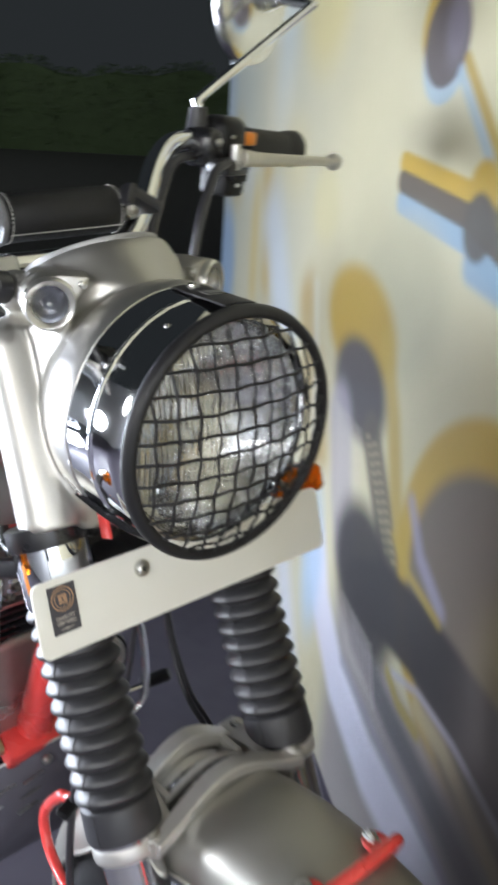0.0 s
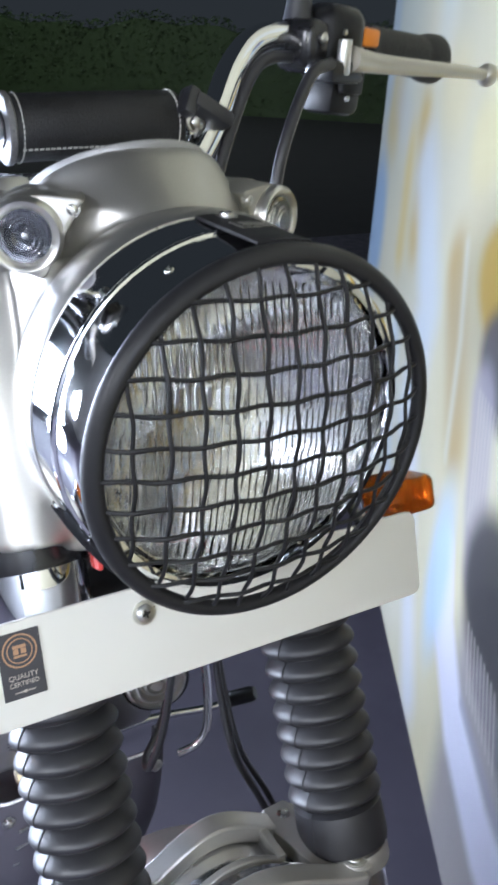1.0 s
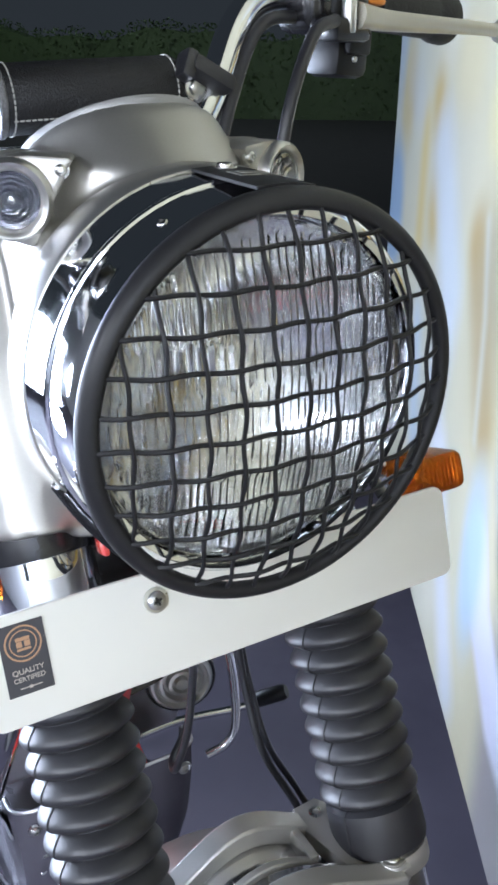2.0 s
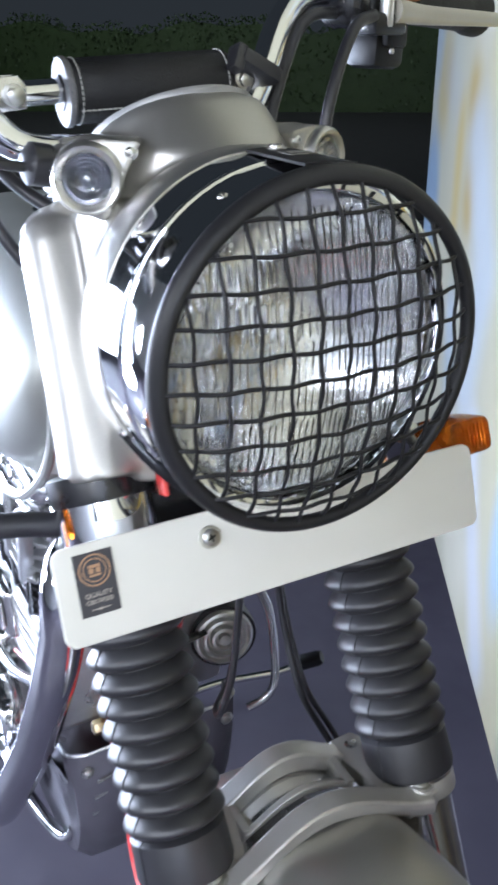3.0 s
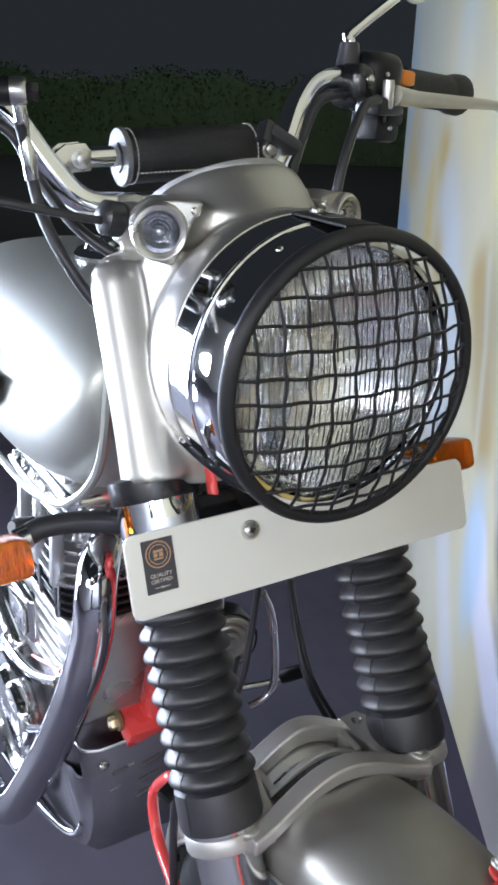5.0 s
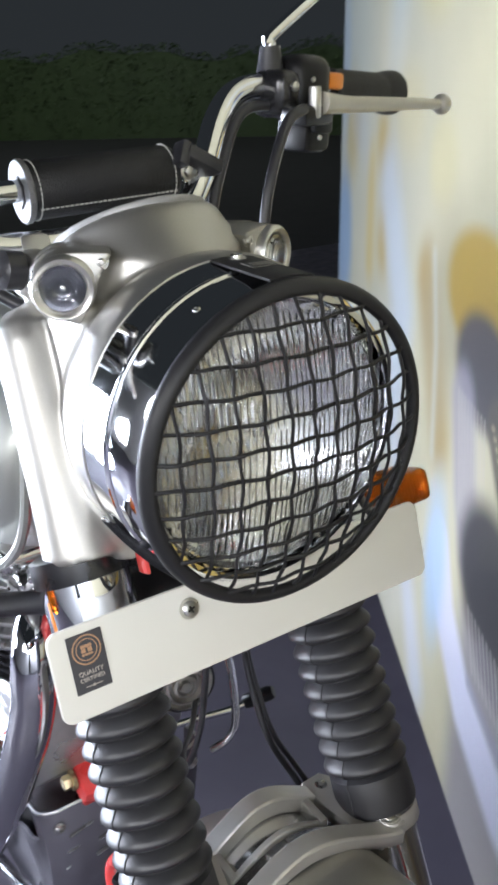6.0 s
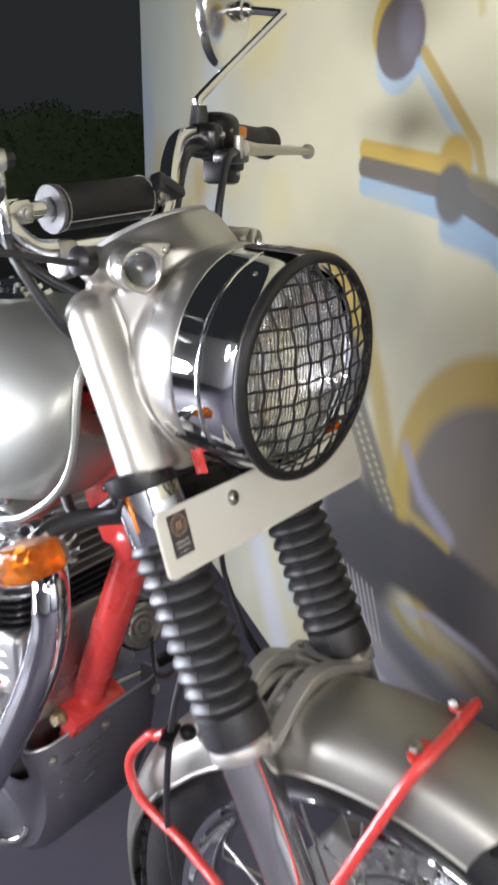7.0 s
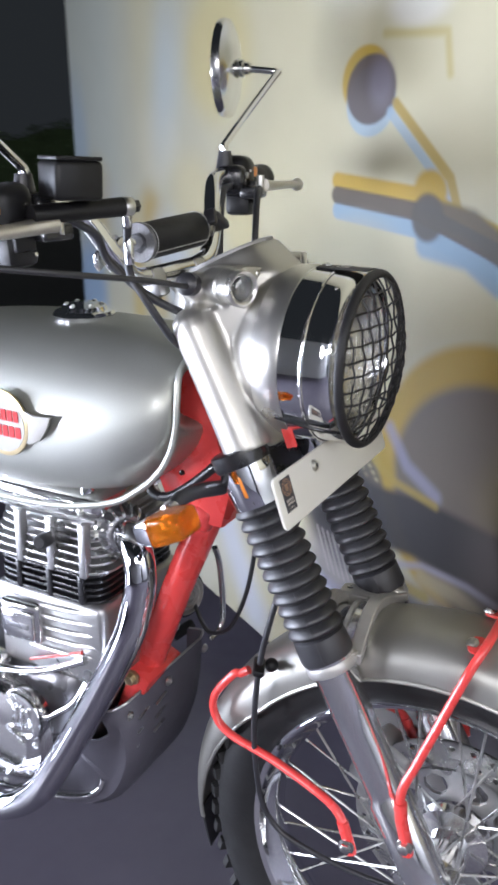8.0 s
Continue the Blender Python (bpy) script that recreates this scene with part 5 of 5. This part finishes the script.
def stroke(pts, r, w=0.015):
    d = np.full(us.shape, 9.0)
    for (u0, z0), (u1, z1) in zip(pts, pts[1:]):
        du, dz = u1 - u0, z1 - z0
        t = np.clip(((us - u0) * du + (zs - z0) * dz) / (du * du + dz * dz + 1e-9), 0, 1)
        d = np.minimum(d, np.hypot(us - u0 - t * du, zs - z0 - t * dz))
    return soft(d - r, w)


# far-end washes, their colour toned down where the lamps fall too bright
lay(soft(0.62 - us, 0.5), (0.51, 0.50, 0.41), 0.8)
lay(soft(1.12 - us, 0.25) * soft(0.95 - zs, 0.4), (0.50, 0.54, 0.50), 0.7)
lay(oval(1.39, 0.77, 0.11, 0.15, 0, 0.10), (0.27, 0.38, 0.54), 0.85)
lay(oval(1.30, 1.02, 0.09, 0.10, 0, 0.10), (0.50, 0.40, 0.18), 0.6)
lay(oval(1.42, 1.15, 0.06, 0.16, 0, 0.08), (0.40, 0.48, 0.56), 0.75)
lay(stroke([(0.97, 1.02), (0.90, 0.95), (0.93, 0.84)], 0.05, 0.09), (0.44, 0.32, 0.10), 0.75)
lay(stroke([(1.07, 0.97), (1.06, 0.78)], 0.035, 0.08), (0.55, 0.43, 0.17), 0.75)
lay(stroke([(0.90, 0.95), (0.74, 0.76), (0.80, 0.55)], 0.07, 0.10), (0.56, 0.61, 0.66), 0.85)
lay(oval(0.92, 1.17, 0.10, 0.09, 0, 0.08), (0.66, 0.63, 0.50), 0.6)
lay(oval(0.76, 1.08, 0.09, 0.07, 0, 0.08), (0.62, 0.56, 0.36), 0.6)
lay(oval(0.64, 1.34, 0.13, 0.12, 0, 0.10), (0.62, 0.54, 0.28), 0.65)
lay(oval(0.88, 1.30, 0.07, 0.14, 10, 0.12), (0.54, 0.62, 0.66), 0.55)
lay(oval(0.98, 1.44, 0.06, 0.2, 0, 0.10), (0.60, 0.56, 0.38), 0.5)
lay(oval(1.20, 1.02, 0.10, 0.05, 20, 0.08), (0.48, 0.50, 0.52), 0.5)
lay(stroke([(0.60, 0.86), (0.53, 0.76), (0.47, 0.66)], 0.05, 0.08), (0.36, 0.25, 0.08), 0.85)
lay(stroke([(1.0, 0.62), (0.95, 0.45), (0.86, 0.3)], 0.05, 0.1), (0.46, 0.57, 0.72), 0.6)
lay(stroke([(0.70, 0.50), (0.60, 0.32), (0.50, 0.2)], 0.05, 0.08), (0.66, 0.69, 0.77), 0.8)
lay(oval(0.75, 0.25, 0.12, 0.10, 0, 0.1), (0.70, 0.68, 0.58), 0.7)
lay(oval(0.55, 1.03, 0.07, 0.06, 0, 0.05), (0.64, 0.58, 0.34), 0.55)
lay(oval(0.40, 1.10, 0.08, 0.10, 0, 0.10), (0.66, 0.62, 0.44), 0.6)
lay(oval(0.15, 1.44, 0.18, 0.07, 0, 0.06), (0.72, 0.71, 0.64), 0.6)
lay(stroke([(0.13, 1.33), (0.0, 1.322), (-0.01, 1.27)], 0.006, 0.012), (0.50, 0.43, 0.20), 0.7)
lay(oval(0.06, 1.36, 0.06, 0.025, 0, 0.02), (0.76, 0.75, 0.70), 0.7)
lay(oval(0.28, 0.98, 0.20, 0.10, -20, 0.08), (0.46, 0.43, 0.30), 0.4)
# shadow-like mirror, stem and bar painted into the colour, each with yellow and blue ghosts
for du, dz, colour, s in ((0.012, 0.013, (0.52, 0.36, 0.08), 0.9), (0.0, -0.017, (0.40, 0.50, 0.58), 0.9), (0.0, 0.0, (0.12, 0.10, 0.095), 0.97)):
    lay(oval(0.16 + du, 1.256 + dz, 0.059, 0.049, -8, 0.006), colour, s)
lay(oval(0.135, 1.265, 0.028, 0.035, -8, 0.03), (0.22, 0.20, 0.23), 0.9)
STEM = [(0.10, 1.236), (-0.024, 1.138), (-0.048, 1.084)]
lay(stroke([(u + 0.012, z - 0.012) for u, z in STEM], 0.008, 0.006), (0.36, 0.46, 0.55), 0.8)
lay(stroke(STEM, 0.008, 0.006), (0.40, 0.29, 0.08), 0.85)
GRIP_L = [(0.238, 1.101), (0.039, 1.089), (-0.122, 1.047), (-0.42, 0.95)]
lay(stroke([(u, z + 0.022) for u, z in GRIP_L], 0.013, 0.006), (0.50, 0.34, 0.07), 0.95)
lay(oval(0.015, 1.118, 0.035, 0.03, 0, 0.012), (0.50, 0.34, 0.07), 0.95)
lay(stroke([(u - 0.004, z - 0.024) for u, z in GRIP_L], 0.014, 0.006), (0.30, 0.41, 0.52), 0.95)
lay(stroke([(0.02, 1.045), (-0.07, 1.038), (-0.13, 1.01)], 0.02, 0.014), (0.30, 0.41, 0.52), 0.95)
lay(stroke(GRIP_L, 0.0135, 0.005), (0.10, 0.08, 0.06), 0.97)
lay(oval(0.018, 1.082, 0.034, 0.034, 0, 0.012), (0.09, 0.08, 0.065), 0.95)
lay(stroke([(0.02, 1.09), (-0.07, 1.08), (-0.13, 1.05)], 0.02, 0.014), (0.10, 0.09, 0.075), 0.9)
# round grey shadow-like form with its yellow upper rim, also painted on
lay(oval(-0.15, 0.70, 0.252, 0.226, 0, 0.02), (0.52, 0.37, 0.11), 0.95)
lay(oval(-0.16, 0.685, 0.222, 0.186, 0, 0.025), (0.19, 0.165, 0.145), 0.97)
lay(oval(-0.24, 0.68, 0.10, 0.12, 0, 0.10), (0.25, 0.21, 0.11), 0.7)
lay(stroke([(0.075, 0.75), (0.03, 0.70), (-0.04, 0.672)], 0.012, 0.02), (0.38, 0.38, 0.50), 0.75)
lay(oval(0.50, 0.80, 0.11, 0.17, 0, 0.12), (0.42, 0.37, 0.25), 0.6)
lay(stroke([(0.56, 0.90), (0.52, 0.78), (0.50, 0.62)], 0.012, 0.03), (0.62, 0.66, 0.66), 0.5)
# olive haze behind a dark, shadow-like head with yellow crown and beaded chain
lay(oval(0.20, 0.96, 0.14, 0.10, -20, 0.06), (0.47, 0.45, 0.33), 0.7)
lay(oval(0.335, 0.895, 0.145, 0.080, 0, 0.03), (0.43, 0.29, 0.06), 0.95)
lay(stroke([(0.22, 0.90), (0.165, 0.82), (0.12, 0.72), (0.08, 0.672)], 0.022, 0.03), (0.46, 0.34, 0.10), 0.8)
lay(oval(0.305, 0.812, 0.112, 0.070, 0, 0.03), (0.06, 0.055, 0.065), 0.96)
lay(stroke([(0.37, 0.75), (0.33, 0.64), (0.29, 0.57)], 0.05, 0.04), (0.36, 0.34, 0.38), 0.85)
for k in range(9):
    lay(stroke([(0.39 - 0.014 * k, 0.76), (0.345 - 0.013 * k, 0.60)], 0.003, 0.006), (0.58, 0.54, 0.48), 0.6)
lay(stroke([(0.235, 0.77), (0.17, 0.70), (0.12, 0.64)], 0.034, 0.02), (0.12, 0.105, 0.09), 0.9)
for k in range(13):
    for o in (-0.014, 0.014):
        lay(oval(0.232 - 0.0095 * k + o, 0.765 - 0.0095 * k, 0.006, 0.0035, 0, 0.004), (0.50, 0.44, 0.30), 0.8)
# dark shadow-like body running out into a long dark band, pale streaks under it
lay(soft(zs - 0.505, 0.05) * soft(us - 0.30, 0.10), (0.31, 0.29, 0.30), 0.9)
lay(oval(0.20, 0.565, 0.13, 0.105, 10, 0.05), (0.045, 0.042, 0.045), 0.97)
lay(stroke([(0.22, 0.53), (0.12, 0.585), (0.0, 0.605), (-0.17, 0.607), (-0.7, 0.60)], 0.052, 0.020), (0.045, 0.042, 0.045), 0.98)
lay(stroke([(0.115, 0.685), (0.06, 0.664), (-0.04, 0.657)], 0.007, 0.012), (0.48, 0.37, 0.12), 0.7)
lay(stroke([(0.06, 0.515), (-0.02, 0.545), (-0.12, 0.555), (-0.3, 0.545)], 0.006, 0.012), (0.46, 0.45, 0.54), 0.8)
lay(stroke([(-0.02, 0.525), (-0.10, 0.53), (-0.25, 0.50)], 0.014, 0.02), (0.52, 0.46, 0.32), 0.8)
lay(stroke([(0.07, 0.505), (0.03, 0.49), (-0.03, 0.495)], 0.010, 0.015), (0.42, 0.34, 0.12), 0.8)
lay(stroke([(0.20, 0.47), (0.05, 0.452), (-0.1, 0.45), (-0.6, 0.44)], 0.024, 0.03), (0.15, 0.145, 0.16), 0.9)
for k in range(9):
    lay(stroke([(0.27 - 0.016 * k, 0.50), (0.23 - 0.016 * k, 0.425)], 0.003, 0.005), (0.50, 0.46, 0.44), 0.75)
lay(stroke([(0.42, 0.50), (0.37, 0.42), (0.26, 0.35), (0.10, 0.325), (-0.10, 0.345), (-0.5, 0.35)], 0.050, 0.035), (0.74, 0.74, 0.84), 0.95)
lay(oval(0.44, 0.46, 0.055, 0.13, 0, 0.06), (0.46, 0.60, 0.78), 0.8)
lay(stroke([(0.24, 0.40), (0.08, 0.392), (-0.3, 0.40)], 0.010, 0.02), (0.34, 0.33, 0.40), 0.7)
# lower front end of the panel darkened in its colour
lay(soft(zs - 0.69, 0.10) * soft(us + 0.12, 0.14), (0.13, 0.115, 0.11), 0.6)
# soft mottling of the large print
mott = np.zeros(us.shape)
for k in range(5):
    f = 3.0 * 1.9 ** k
    mott += np.sin(us * f * 1.3 + 1.7 * k + 1.1 * np.sin(zs * f)) * np.sin(zs * f + 0.6 * k + 0.9 * np.cos(us * f * 0.8)) / (k + 1.5)
luma = ink @ np.array([0.2126, 0.7152, 0.0722])
ink = luma[..., None] + 1.2 * (ink - luma[..., None])
ink = np.clip(0.64 * ink * (1 + 0.05 * mott[..., None]), 0.02, 0.8)

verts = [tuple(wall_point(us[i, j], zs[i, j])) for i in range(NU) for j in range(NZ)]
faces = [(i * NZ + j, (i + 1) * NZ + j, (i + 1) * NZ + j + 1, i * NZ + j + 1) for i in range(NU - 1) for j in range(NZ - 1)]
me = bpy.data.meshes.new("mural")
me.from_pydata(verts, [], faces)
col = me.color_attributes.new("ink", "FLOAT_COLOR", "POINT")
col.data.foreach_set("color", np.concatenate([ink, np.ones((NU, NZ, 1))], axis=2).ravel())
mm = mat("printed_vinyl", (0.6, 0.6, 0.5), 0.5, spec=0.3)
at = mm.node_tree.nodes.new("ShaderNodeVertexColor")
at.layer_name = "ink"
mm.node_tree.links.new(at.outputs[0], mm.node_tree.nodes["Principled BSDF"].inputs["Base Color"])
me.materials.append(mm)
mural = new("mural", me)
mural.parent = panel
mural["label"] = "blurred sepia and blue print with painted motorcycle shadow shapes"

# ---- night beyond ----
rng = np.random.default_rng(4)
HC, HD = Vector((5.5, 13.0, 0)), Vector((0.83, -0.56, 0))
HN = Vector((HD.y, -HD.x, 0))
COUNT = 26000
uu = rng.uniform(-9, 9, COUNT)
top = 1.26 + 0.07 * np.sin(uu * 2.1) + 0.05 * np.sin(uu * 5.3) + 0.03 * np.sin(uu * 13.0)
zz = top * rng.uniform(0.0, 1.0, COUNT) ** 0.8
dep = rng.uniform(-0.4, 0.4, COUNT)
aa = rng.normal(size=(COUNT, 3))
aa /= np.linalg.norm(aa, axis=1)[:, None]
bb = np.cross(aa, rng.normal(size=(COUNT, 3)))
bb /= np.linalg.norm(bb, axis=1)[:, None]
size = rng.uniform(0.022, 0.042, COUNT)[:, None]
cc3 = np.array(HC)[None] + np.array(HD)[None] * uu[:, None] + np.array(HN)[None] * dep[:, None] + np.stack([0 * zz, 0 * zz, zz - 0.03], 1)
quad = np.stack([cc3 - aa * size, cc3 + bb * size * 0.45, cc3 + aa * size, cc3 - bb * size * 0.45], 1).reshape(-1, 3)
me = bpy.data.meshes.new("hedge")
me.from_pydata([tuple(v) for v in quad], [], [(4 * k, 4 * k + 1, 4 * k + 2, 4 * k + 3) for k in range(COUNT)])
me.materials.append(LEAF)
hedge = tagged(new("hedge", me), "low clipped dark green hedge at night", "hedge", kind="stuff")
bm = bmesh.new()
rings = []
for k in range(61):
    u = -9 + 18 * k / 60
    h = 1.12 + 0.07 * math.sin(u * 2.1) + 0.05 * math.sin(u * 5.3)
    q = HC + HD * u
    rings.append([q + HN * -0.3 + Vector((0, 0, -0.03)), q + HN * 0.3 + Vector((0, 0, -0.03)), q + HN * 0.25 + Vector((0, 0, h)), q + HN * -0.25 + Vector((0, 0, h))])
part("hedge_core", loft(bm, rings), LEAF, hedge)

# plain walls added out of view, to close the open side and bounce light
bm = box(bmesh.new(), Matrix.Translation((-3.4, 1.5, 1.4)), (0.15, 9.0, 2.8), 0.01)
tagged(part("bounce_wall_left", bm, BOUNCE_WALL), "plain pale wall added out of view to bounce light", "wall", kind="structure")
bm = box(bmesh.new(), Matrix.Translation((-0.6, -3.85, 1.4)), (5.4, 0.15, 2.8), 0.01)
tagged(part("bounce_wall_front", bm, BOUNCE_WALL), "plain pale wall added behind the camera to bounce light at the motorcycle", "wall", kind="structure")
